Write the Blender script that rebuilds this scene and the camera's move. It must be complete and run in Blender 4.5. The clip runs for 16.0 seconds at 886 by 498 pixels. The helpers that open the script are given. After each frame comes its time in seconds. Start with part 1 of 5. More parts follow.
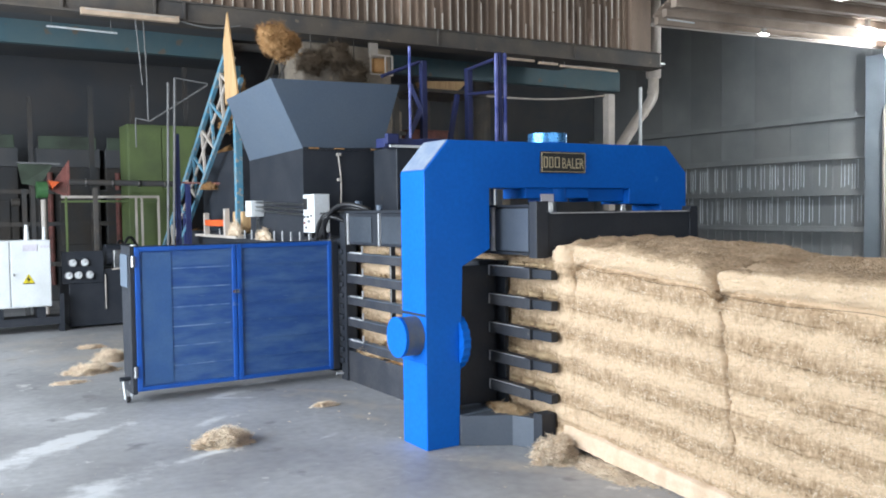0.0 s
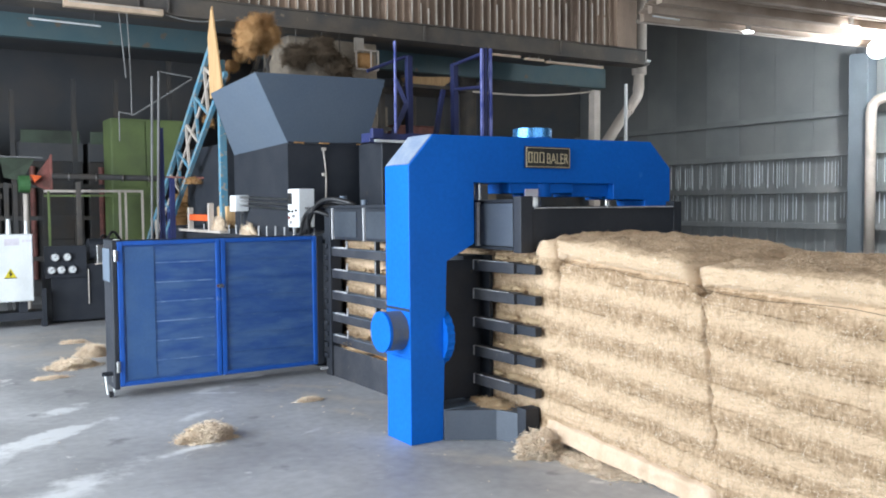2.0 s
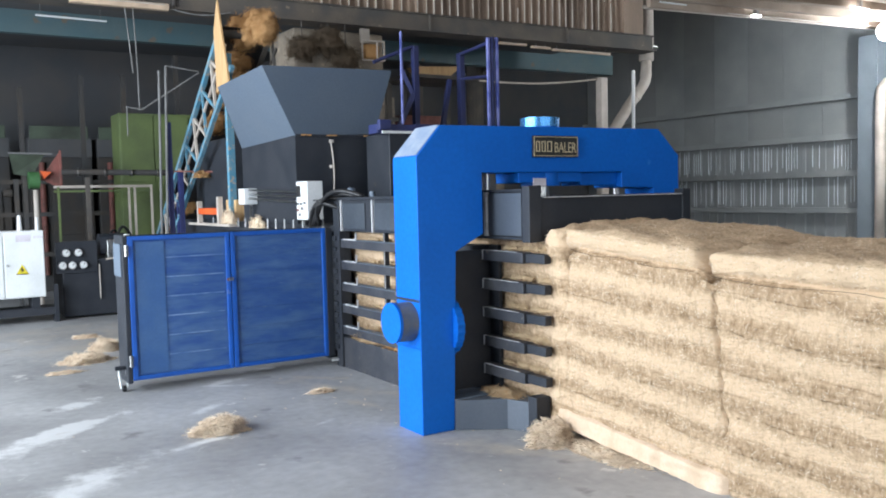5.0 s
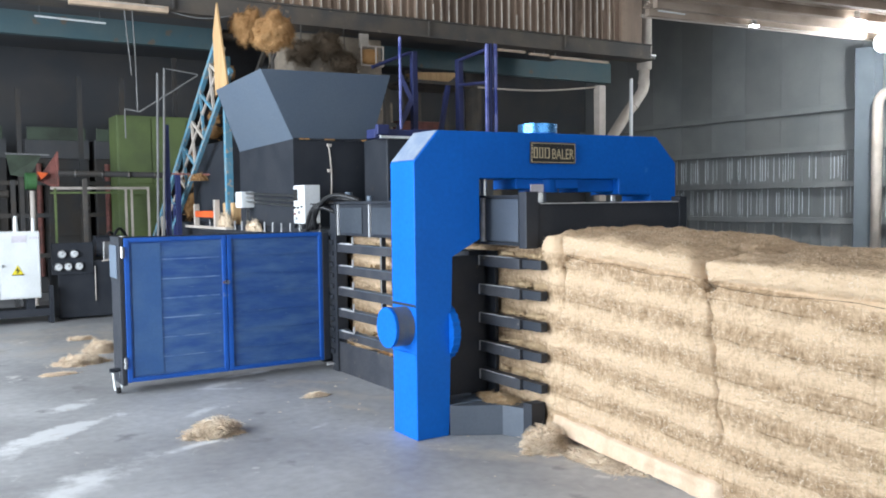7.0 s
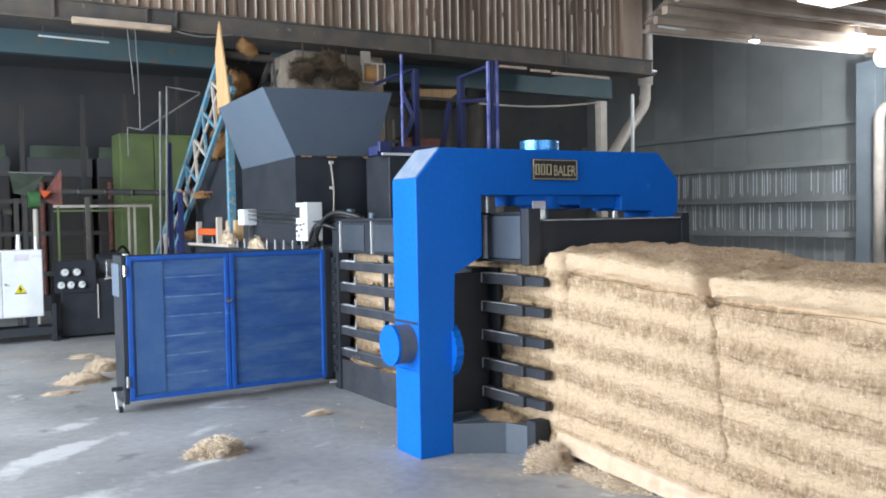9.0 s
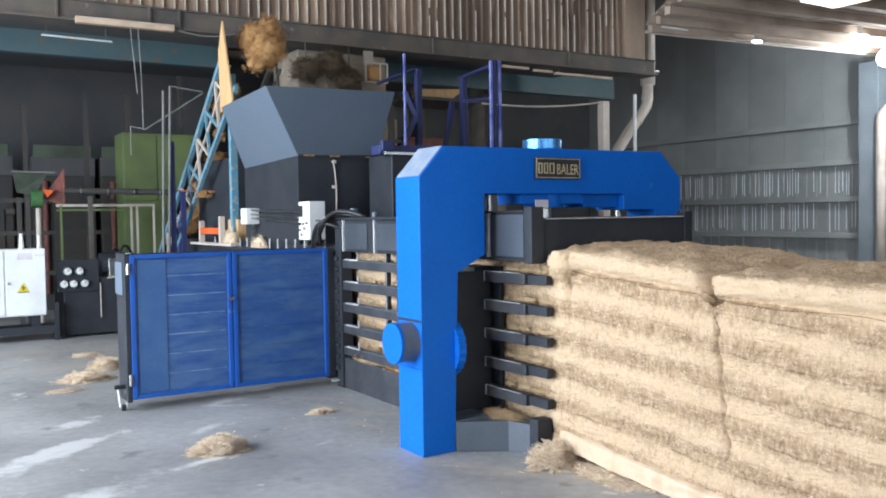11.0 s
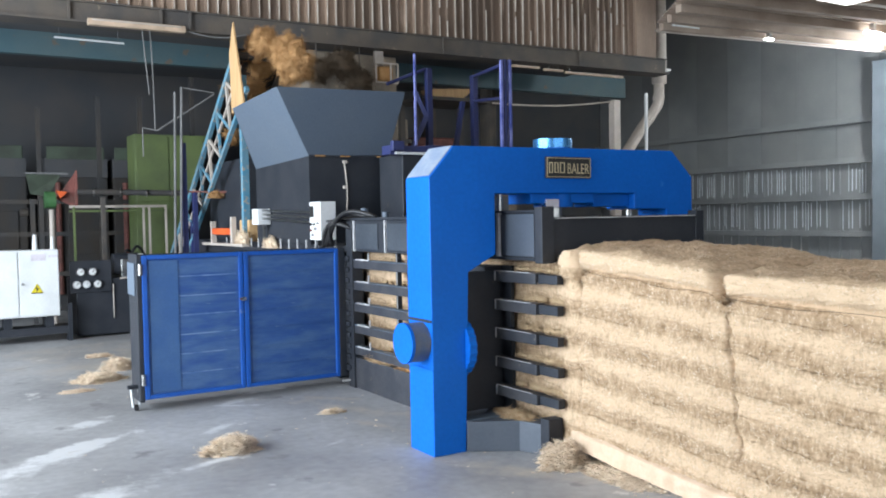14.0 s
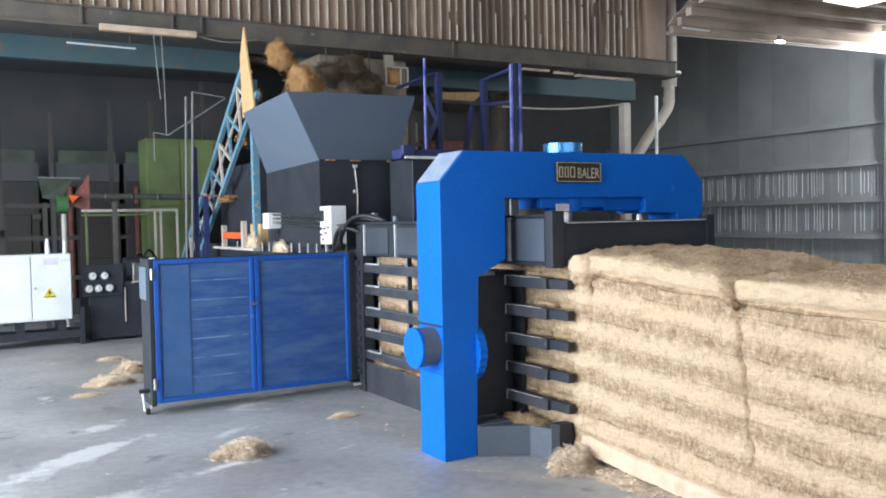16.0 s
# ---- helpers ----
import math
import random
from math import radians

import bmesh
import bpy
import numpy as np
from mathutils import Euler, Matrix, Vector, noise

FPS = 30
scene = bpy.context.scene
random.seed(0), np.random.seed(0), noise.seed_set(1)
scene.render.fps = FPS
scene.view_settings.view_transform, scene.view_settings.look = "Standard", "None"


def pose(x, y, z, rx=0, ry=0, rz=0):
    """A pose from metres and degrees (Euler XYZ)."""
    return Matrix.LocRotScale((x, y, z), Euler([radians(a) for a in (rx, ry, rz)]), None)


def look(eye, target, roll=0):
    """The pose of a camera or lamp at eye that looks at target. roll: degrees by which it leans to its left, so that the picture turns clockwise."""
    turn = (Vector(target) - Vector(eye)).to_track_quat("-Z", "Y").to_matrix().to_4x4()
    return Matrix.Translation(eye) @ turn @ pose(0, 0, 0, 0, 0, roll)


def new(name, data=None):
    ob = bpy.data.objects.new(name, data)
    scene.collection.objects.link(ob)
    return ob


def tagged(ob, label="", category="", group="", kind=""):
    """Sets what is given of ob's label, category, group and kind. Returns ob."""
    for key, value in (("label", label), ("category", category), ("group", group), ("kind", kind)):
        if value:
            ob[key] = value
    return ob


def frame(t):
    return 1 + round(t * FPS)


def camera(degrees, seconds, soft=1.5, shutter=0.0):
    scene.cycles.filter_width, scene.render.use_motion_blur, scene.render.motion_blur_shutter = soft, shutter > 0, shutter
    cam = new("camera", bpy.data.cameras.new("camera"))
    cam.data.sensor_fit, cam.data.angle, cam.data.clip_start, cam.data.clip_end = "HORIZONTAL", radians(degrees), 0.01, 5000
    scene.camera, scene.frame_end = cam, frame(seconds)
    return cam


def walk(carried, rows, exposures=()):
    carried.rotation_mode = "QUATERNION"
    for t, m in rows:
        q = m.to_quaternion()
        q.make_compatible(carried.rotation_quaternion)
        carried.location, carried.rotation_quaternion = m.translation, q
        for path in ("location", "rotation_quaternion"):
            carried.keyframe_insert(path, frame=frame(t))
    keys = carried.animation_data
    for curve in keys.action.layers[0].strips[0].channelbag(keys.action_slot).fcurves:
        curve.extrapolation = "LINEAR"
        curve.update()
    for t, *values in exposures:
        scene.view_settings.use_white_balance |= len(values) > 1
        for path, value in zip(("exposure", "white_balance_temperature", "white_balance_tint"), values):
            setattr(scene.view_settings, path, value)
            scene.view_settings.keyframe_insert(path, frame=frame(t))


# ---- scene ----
cam = camera(54.8, 16.0, soft=1.9)
PATH = [
    (0, (-2.769, -4.676, 1.554), (-1.715, -2.979, 1.462), -0.7),
    (0.5, (-2.759, -4.681, 1.531), (-1.705, -2.983, 1.449), -0.4),
    (1, (-2.76, -4.673, 1.561), (-1.697, -2.981, 1.467), -0.5),
    (1.5, (-2.755, -4.679, 1.548), (-1.686, -2.991, 1.452), -0.5),
    (2, (-2.756, -4.679, 1.543), (-1.675, -2.999, 1.442), -0.5),
    (2.5, (-2.756, -4.677, 1.546), (-1.678, -2.997, 1.433), -0.7),
    (3, (-2.769, -4.674, 1.537), (-1.696, -2.991, 1.413), -1.1),
    (3.5, (-2.763, -4.679, 1.535), (-1.697, -2.991, 1.406), -1.3),
    (4, (-2.762, -4.682, 1.543), (-1.699, -2.992, 1.416), -1.4),
    (6.5, (-2.758, -4.688, 1.553), (-1.694, -2.999, 1.433), -1.0),
    (7, (-2.763, -4.686, 1.544), (-1.693, -3.0, 1.433), -0.7),
    (7.5, (-2.761, -4.691, 1.548), (-1.687, -3.007, 1.448), -0.6),
    (8, (-2.767, -4.693, 1.55), (-1.693, -3.008, 1.459), -0.6),
    (8.5, (-2.769, -4.692, 1.547), (-1.699, -3.004, 1.469), -0.9),
    (9, (-2.758, -4.682, 1.556), (-1.692, -2.992, 1.481), -1.0),
    (11.5, (-2.77, -4.683, 1.538), (-1.707, -2.99, 1.465), -0.9),
    (12, (-2.762, -4.686, 1.55), (-1.699, -2.994, 1.476), -1.2),
    (12.5, (-2.759, -4.693, 1.545), (-1.695, -3.001, 1.477), -1.2),
    (13, (-2.76, -4.682, 1.554), (-1.699, -2.989, 1.477), -1.0),
    (13.5, (-2.767, -4.682, 1.543), (-1.718, -2.981, 1.467), -1.0),
    (14, (-2.763, -4.685, 1.54), (-1.723, -2.979, 1.467), -1.1),
    (14.5, (-2.76, -4.685, 1.539), (-1.722, -2.977, 1.468), -1.0),
    (15, (-2.764, -4.68, 1.555), (-1.728, -2.971, 1.479), -1.0),
    (15.5, (-2.766, -4.687, 1.558), (-1.742, -2.971, 1.484), -1.2),
    (16, (-2.769, -4.69, 1.556), (-1.748, -2.971, 1.489), -1.2),
]
walk(cam, [(t, look(eye, target, roll)) for t, eye, target, roll in PATH])

# ---- world, daylight from the open sides, lamps ----
world = bpy.data.worlds.new("world")
scene.world = world
world.use_nodes = True
wn = world.node_tree.nodes
sky = wn.new("ShaderNodeTexSky")
sky.sky_type, sky.sun_disc = "NISHITA", False
sky.sun_elevation, sky.sun_rotation = radians(40), radians(-115)
world.node_tree.links.new(sky.outputs[0], wn["Background"].inputs[0])
wn["Background"].inputs[1].default_value = 0.12


def area(name, eye, target, w, h, power, colour):
    data = bpy.data.lights.new(name, "AREA")
    data.shape, data.size, data.size_y, data.energy, data.color = "RECTANGLE", w, h, power, colour
    ob = new(name, data)
    ob.matrix_world = look(eye, target)
    return ob


sun = new("sun", bpy.data.lights.new("sun", "SUN"))
sun.data.energy, sun.data.angle, sun.data.color = 0.8, radians(12), (1.0, 0.96, 0.9)
sun.matrix_world = look((-9, -4, 8), (0, 0, 0))
area("daylight_west", (-8.7, 1.2, 2.9), (0, 0.9, 1.2), 10.5, 5.2, 2600, (0.8, 0.9, 1.0))
area("daylight_south", (1.0, -11.7, 3.0), (2.5, 0, 2.0), 13.0, 4.6, 340, (0.84, 0.91, 1.0))
lamp = new("flood_light", bpy.data.lights.new("flood_light", "POINT"))
lamp.data.energy, lamp.data.shadow_soft_size, lamp.data.color = 480, 0.2, (0.88, 0.95, 1.0)
lamp.location = (11.8, 3.5, 3.9)
scene.view_settings.exposure = 0.0


# ---- small builders ----
def thing(name, label, category, at=(0, 0, 0), group="", kind=""):
    ob = new(name)
    ob.empty_display_size = 0.1
    ob.location = at
    return tagged(ob, label, category, group, kind)


def part(name, bm, material, parent=None, label="", smooth=False):
    """Links bm, drawn in the place's own coordinates, as one mesh under parent."""
    off, p = Vector(), parent
    while p:
        off += p.location
        p = p.parent
    bmesh.ops.translate(bm, verts=bm.verts, vec=-off)
    me = bpy.data.meshes.new(name)
    bm.normal_update()
    bm.to_mesh(me)
    bm.free()
    me.materials.append(material)
    if smooth:
        for f in me.polygons:
            f.use_smooth = True
    ob = new(name, me)
    ob.parent = parent
    return tagged(ob, label)


def setting(name, bm, material, label, category, smooth=False):
    return tagged(part(name, bm, material, None, "", smooth), label, category, "", "structure")


def box(x0, x1, y0, y1, z0, z1, bevel=0.0, bm=None, turn=None):
    bm = bm or bmesh.new()
    made = bmesh.ops.create_cube(bm, size=1.0)["verts"]
    c = Vector(((x0 + x1) / 2, (y0 + y1) / 2, (z0 + z1) / 2))
    for v in made:
        v.co = Vector((v.co.x * (x1 - x0), v.co.y * (y1 - y0), v.co.z * (z1 - z0)))
        v.co = (turn @ v.co if turn else v.co) + c
    if bevel:
        edges = {e for v in made for e in v.link_edges}
        bmesh.ops.bevel(bm, geom=list(edges), offset=bevel, segments=2, affect="EDGES", profile=0.5)
    return bm


def prism(outline, axis, a, b, bevel=0.0, bm=None):
    """A flat outline, in the two other axes, drawn out along axis (0, 1, 2) from a to b."""
    bm = bm or bmesh.new()

    def at(p, d):
        c = list(p)
        c.insert(axis, d)
        return c
    lo = [bm.verts.new(at(p, a)) for p in outline]
    hi = [bm.verts.new(at(p, b)) for p in outline]
    bm.faces.new(lo)
    bm.faces.new(hi[::-1])
    n = len(outline)
    for i in range(n):
        bm.faces.new((lo[i], hi[i], hi[(i + 1) % n], lo[(i + 1) % n]))
    bmesh.ops.recalc_face_normals(bm, faces=bm.faces)
    if bevel:
        bmesh.ops.bevel(bm, geom=bm.edges[:], offset=bevel, segments=2, affect="EDGES", profile=0.5)
    return bm


def rod(p, q, r, n=10, r2=None, bm=None):
    bm = bm or bmesh.new()
    p, q = Vector(p), Vector(q)
    d = q - p
    m = Matrix.Translation((p + q) / 2) @ d.to_track_quat("Z", "Y").to_matrix().to_4x4()
    bmesh.ops.create_cone(bm, cap_ends=True, segments=n, radius1=r, radius2=r if r2 is None else r2, depth=d.length, matrix=m)
    return bm


def bar(p, q, w, h=None, bm=None):
    """A square bar from p to q."""
    bm = bm or bmesh.new()
    p, q = Vector(p), Vector(q)
    d = q - p
    m = Matrix.Translation((p + q) / 2) @ d.to_track_quat("Z", "Y").to_matrix().to_4x4() @ Matrix.Diagonal((w, h or w, d.length, 1))
    bmesh.ops.create_cube(bm, size=1.0, matrix=m)
    return bm


def quad(a, b, c, d, thick, bm=None):
    """A plate with the corners a, b, c, d and a thickness."""
    bm = bm or bmesh.new()
    a, b, c, d = (Vector(p) for p in (a, b, c, d))
    n = (b - a).cross(d - a).normalized() * thick
    lo = [bm.verts.new(p) for p in (a, b, c, d)]
    hi = [bm.verts.new(p + n) for p in (a, b, c, d)]
    bm.faces.new(lo[::-1])
    bm.faces.new(hi)
    for i in range(4):
        bm.faces.new((lo[i], lo[(i + 1) % 4], hi[(i + 1) % 4], hi[i]))
    return bm


def tube(points, r, n=8, bm=None):
    """A bent pipe or hose through the points."""
    bm = bm or bmesh.new()
    pts = [Vector(p) for p in points]
    rings, last, m = [], None, None
    for i, p in enumerate(pts):
        d = (pts[min(i + 1, len(pts) - 1)] - pts[max(i - 1, 0)]).normalized()
        m = d.to_track_quat("Z", "Y").to_matrix() if last is None else last.rotation_difference(d).to_matrix() @ m
        last = d
        rings.append([bm.verts.new(p + m @ Vector((r * math.cos(k * math.tau / n), r * math.sin(k * math.tau / n), 0))) for k in range(n)])
    for u, v in zip(rings, rings[1:]):
        for k in range(n):
            bm.faces.new((u[k], u[(k + 1) % n], v[(k + 1) % n], v[k]))
    bm.faces.new(rings[0][::-1])
    bm.faces.new(rings[-1])
    return bm


def arc(p, q, lift, n=9):
    """Points of a hanging or lifted hose from p to q."""
    p, q, lift = Vector(p), Vector(q), Vector(lift)
    return [p.lerp(q, i / (n - 1)) + lift * math.sin(math.pi * i / (n - 1)) for i in range(n)]


# ---- materials ----
def material(name, colour, rough=0.5, metal=0.0, second=None, scale=6.0, amount=0.5, bump=0.15, fine=60.0, stretch=(1, 1, 1), worn=None, wear=0.0, spec=0.5, vary=0.0):
    """A surface of two tones in large patches, a fine grain in colour, gloss and relief, and worn or dirty spots."""
    m = bpy.data.materials.new(name)
    m.use_nodes = True
    nt = m.node_tree
    n, l = nt.nodes, nt.links
    b = n["Principled BSDF"]
    b.inputs["Metallic"].default_value = metal
    b.inputs["Specular IOR Level"].default_value = spec
    co = n.new("ShaderNodeTexCoord")
    geo = n.new("ShaderNodeNewGeometry")
    mp = n.new("ShaderNodeMapping")
    mp.inputs["Scale"].default_value = stretch
    l.new(geo.outputs["Position"] if name.startswith("ground") else co.outputs["Object"], mp.inputs[0])

    def noise_node(s, detail):
        t = n.new("ShaderNodeTexNoise")
        t.inputs["Scale"].default_value, t.inputs["Detail"].default_value = s, detail
        l.new(mp.outputs[0], t.inputs["Vector"])
        return t.outputs["Fac"]

    def ramp(fac, lo, hi):
        r = n.new("ShaderNodeMapRange")
        r.inputs[1].default_value, r.inputs[2].default_value = lo, hi
        l.new(fac, r.inputs[0])
        return r.outputs[0]

    def mix(fac, a, c):
        x = n.new("ShaderNodeMix")
        x.data_type = "RGBA"
        if isinstance(fac, float):
            x.inputs[0].default_value = fac
        else:
            l.new(fac, x.inputs[0])
        for sock, v in ((x.inputs[6], a), (x.inputs[7], c)):
            if isinstance(v, tuple):
                sock.default_value = (*v, 1)
            else:
                l.new(v, sock)
        return x.outputs[2]
    big, small = noise_node(scale, 5), noise_node(fine, 4)
    second = second or tuple(c * (1 - amount * 0.5) for c in colour)
    col = mix(ramp(big, 0.38, 0.64), colour, second)
    col = mix(ramp(small, 0.35, 0.75), col, mix(0.25, col, tuple(c * 0.6 for c in second)))
    if worn:
        spots = noise_node(scale * 3.1, 8)
        col = mix(ramp(spots, 0.72 - wear, 0.78 - wear), col, worn)
    if vary:
        info = n.new("ShaderNodeObjectInfo")
        shade = n.new("ShaderNodeMapRange")
        shade.inputs[3].default_value, shade.inputs[4].default_value = 1 - vary, 1 + vary
        l.new(info.outputs["Random"], shade.inputs[0])
        scaled = n.new("ShaderNodeVectorMath")
        scaled.operation = "SCALE"
        l.new(col, scaled.inputs[0])
        l.new(shade.outputs[0], scaled.inputs["Scale"])
        col = scaled.outputs[0]
    l.new(col, b.inputs["Base Color"])
    r = n.new("ShaderNodeMapRange")
    r.inputs[3].default_value, r.inputs[4].default_value = max(0.05, rough - 0.12), min(1, rough + 0.12)
    l.new(small, r.inputs[0])
    l.new(r.outputs[0], b.inputs["Roughness"])
    bp = n.new("ShaderNodeBump")
    bp.inputs["Strength"].default_value, bp.inputs["Distance"].default_value = bump, 0.01
    l.new(small, bp.inputs["Height"])
    l.new(bp.outputs[0], b.inputs["Normal"])
    return m


def glow(name, colour, power):
    m = bpy.data.materials.new(name)
    m.use_nodes = True
    b = m.node_tree.nodes["Principled BSDF"]
    b.inputs["Base Color"].default_value = (*colour, 1)
    b.inputs["Emission Color"].default_value = (*colour, 1)
    b.inputs["Emission Strength"].default_value = power
    return m


BLUE = material("blue_paint", (0.005, 0.132, 0.57), 0.42, second=(0.005, 0.118, 0.515), scale=2.0, bump=0.06, fine=35, spec=0.12, worn=(0.02, 0.16, 0.55), wear=0.02)
NAVY = material("navy_paint", (0.022, 0.032, 0.125), 0.5, second=(0.02, 0.026, 0.09), scale=3.0, bump=0.08)
GATEBLUE = material("gate_blue_paint", (0.006, 0.095, 0.44), 0.45, second=(0.006, 0.08, 0.37), scale=4, bump=0.1, worn=(0.1, 0.16, 0.4), wear=0.04)
RIBBLUE = material("worn_blue_edge", (0.2, 0.31, 0.52), 0.5, second=(0.05, 0.13, 0.33), scale=9, bump=0.1)
STRIPBLUE = material("pale_blue_sheet", (0.034, 0.105, 0.275), 0.5, second=(0.05, 0.125, 0.285), scale=5, bump=0.1)
MATTED = material("dark_matted_fibre", (0.1, 0.078, 0.058), 0.95, second=(0.14, 0.105, 0.075), scale=5, bump=0.8, spec=0.05)
# pale tone for the bright light lines on the cladding ribs
RIBGLINT = material("rib_glint_tone", (0.66, 0.6, 0.53), 0.6, second=(0.42, 0.36, 0.31), scale=3, bump=0.1)
CREAM = material("cream_enamel", (0.6, 0.45, 0.33), 0.5, second=(0.45, 0.34, 0.25), scale=5, bump=0.05)
# dark steel; in the bay this tone also carries the dimness
DARKSTEEL = material("dark_dull_steel", (0.046, 0.047, 0.05), 0.8, second=(0.06, 0.05, 0.042), scale=2, bump=0.2)
DULL = material("dull_grey_steel", (0.2, 0.2, 0.2), 0.6, second=(0.13, 0.13, 0.13), scale=4)
DUSTY = material("dusty_black_paint", (0.026, 0.029, 0.038), 0.55, second=(0.05, 0.051, 0.058), scale=5, bump=0.15, worn=(0.13, 0.115, 0.095), wear=0.05)
PANEL = material("dark_slate_panel", (0.035, 0.044, 0.058), 0.5, second=(0.05, 0.06, 0.075), scale=3, bump=0.08)
MIDSLATE = material("mid_slate_panel", (0.065, 0.08, 0.105), 0.5, second=(0.08, 0.095, 0.12), scale=3, bump=0.08)
PALEFILM = material("pale_grey_blue_film", (0.27, 0.32, 0.4), 0.7, second=(0.2, 0.26, 0.37), scale=9, bump=0.1)
TUFT = material("cream_coir_fibre", (0.86, 0.73, 0.57), 0.95, second=(0.7, 0.56, 0.42), scale=14, bump=0.8, fine=120, spec=0.05)
MESHBLUE = material("dusty_blue_sheet", (0.017, 0.075, 0.26), 0.55, second=(0.06, 0.135, 0.3), scale=6.5, bump=0.35, fine=45, stretch=(0.5, 1, 2.0), worn=(0.09, 0.16, 0.3), wear=0.04)
BLACK = material("black_paint", (0.022, 0.026, 0.034), 0.5, second=(0.032, 0.035, 0.043), scale=4, bump=0.1, worn=(0.06, 0.052, 0.045), wear=0.02, spec=0.3)
SLATE = material("slate_grey_paint", (0.1, 0.132, 0.178), 0.55, second=(0.112, 0.142, 0.183), scale=1.5, bump=0.05)
STEEL = material("bare_steel", (0.5, 0.5, 0.5), 0.3, 1.0, bump=0.05)
WHITE = material("white_enamel", (0.75, 0.77, 0.78), 0.4, second=(0.66, 0.68, 0.68), scale=3, bump=0.03)
FIBRE = material("pale_coir_fibre", (0.62, 0.46, 0.29), 0.95, second=(0.45, 0.32, 0.19), scale=7, bump=0.8, fine=90, spec=0.1)
LOOSE = material("brown_coir_fibre", (0.43, 0.235, 0.1), 0.95, second=(0.52, 0.31, 0.145), scale=9, bump=0.8, fine=110, spec=0.1)
CLAD = material("rusty_corrugated_sheet", (0.33, 0.24, 0.18), 0.75, second=(0.165, 0.12, 0.092), scale=1.1, bump=0.15, worn=(0.44, 0.34, 0.27), wear=0.1, stretch=(1, 1, 0.2), vary=0.3)
WALLGREY = material("grey_corrugated_sheet", (0.32, 0.33, 0.33), 0.7, second=(0.25, 0.265, 0.272), scale=0.9, bump=0.15, vary=0.1)
SOOT = material("sooty_steel", (0.075, 0.07, 0.068), 0.8, second=(0.12, 0.1, 0.082), scale=2.5, bump=0.25, worn=(0.2, 0.16, 0.12), wear=0.06)
# dark tone puts the bay's dimness into wall and ceiling
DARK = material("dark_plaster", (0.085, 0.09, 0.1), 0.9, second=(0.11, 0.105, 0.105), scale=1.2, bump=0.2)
TEAL = material("faded_teal_paint", (0.07, 0.135, 0.16), 0.6, second=(0.1, 0.15, 0.16), scale=1.5, bump=0.15, worn=(0.16, 0.13, 0.1), wear=0.08)
CYAN = material("light_blue_paint", (0.07, 0.25, 0.38), 0.55, second=(0.16, 0.27, 0.33), scale=6, worn=(0.36, 0.31, 0.26), wear=0.14)
GREEN = material("olive_green_paint", (0.13, 0.175, 0.06), 0.7, second=(0.09, 0.12, 0.05), scale=1.5)
LEAFGREEN = material("bright_green_paint", (0.06, 0.17, 0.06), 0.6)
OXIDE = material("red_oxide_paint", (0.26, 0.09, 0.075), 0.7, second=(0.13, 0.055, 0.045))
ORANGE = material("orange_paint", (0.8, 0.13, 0.03), 0.5)
PLY = material("yellow_plywood", (0.62, 0.4, 0.2), 0.7, second=(0.52, 0.32, 0.15), scale=3, stretch=(6, 6, 0.6), bump=0.1)
ROOF = material("brown_roof_sheet", (0.46, 0.37, 0.3), 0.8, second=(0.3, 0.23, 0.18), scale=1.2, bump=0.15)
PVC = material("grey_plastic_pipe", (0.54, 0.48, 0.43), 0.5, second=(0.42, 0.37, 0.32), scale=3)
RUBBER = material("black_rubber", (0.02, 0.02, 0.022), 0.45, bump=0.05)
YELLOW = material("yellow_sticker", (0.8, 0.65, 0.03), 0.5, bump=0)
PAPER = material("pale_print", (0.7, 0.66, 0.72), 0.6, bump=0)
INK = material("black_print", (0.02, 0.02, 0.02), 0.5, bump=0)
GOLD = material("pale_gold_lettering", (0.62, 0.52, 0.34), 0.4, 0.2, bump=0)
COLUMNBLUE = material("faded_blue_grey_paint", (0.2, 0.235, 0.27), 0.6, second=(0.17, 0.2, 0.23), scale=2, bump=0.1)
LILAC = material("scuffed_violet_blue_paint", (0.2, 0.22, 0.5), 0.5, second=(0.05, 0.07, 0.28), scale=6, bump=0.1)
# green darkened so the bay's dimness sits in the colour
DIMGREEN = material("dimmed_green_paint", (0.09, 0.12, 0.085), 0.7, second=(0.06, 0.07, 0.055), scale=3)
DUSTBROWN = material("brown_dust_on_steel", (0.32, 0.265, 0.21), 0.95, second=(0.17, 0.145, 0.12), scale=2.2, bump=0.4, fine=25, spec=0.1, worn=(0.4, 0.32, 0.24), wear=0.1)
DUSTYBLUE = material("dusty_blue_steel", (0.06, 0.1, 0.19), 0.6, second=(0.12, 0.13, 0.15), scale=6, bump=0.15)
# plated steel with the reflected blue put into its base colour
BLUECHROME = material("plated_steel_blue_reflection", (0.1, 0.34, 0.7), 0.28, 0.75, bump=0.02)
LAYER = material("smooth_cream_fibre_layer", (0.66, 0.5, 0.37), 0.95, second=(0.54, 0.4, 0.28), scale=5, bump=0.5, fine=70, spec=0.05, stretch=(1, 2.2, 1))
# scuffed pale steel, also used to paint lit rail edges
WORNLIT = material("scuffed_and_lit_edge", (0.55, 0.55, 0.56), 0.45, second=(0.36, 0.36, 0.37), scale=14, bump=0.05)
FLOOD = glow("flood_lamp", (0.9, 0.96, 1.0), 20.0)
SKYLIGHT = glow("skylight_sheet", (1.0, 0.97, 0.92), 2.5)
SLIT = glow("daylight_between_sheets", (0.85, 0.93, 1.0), 0.045)


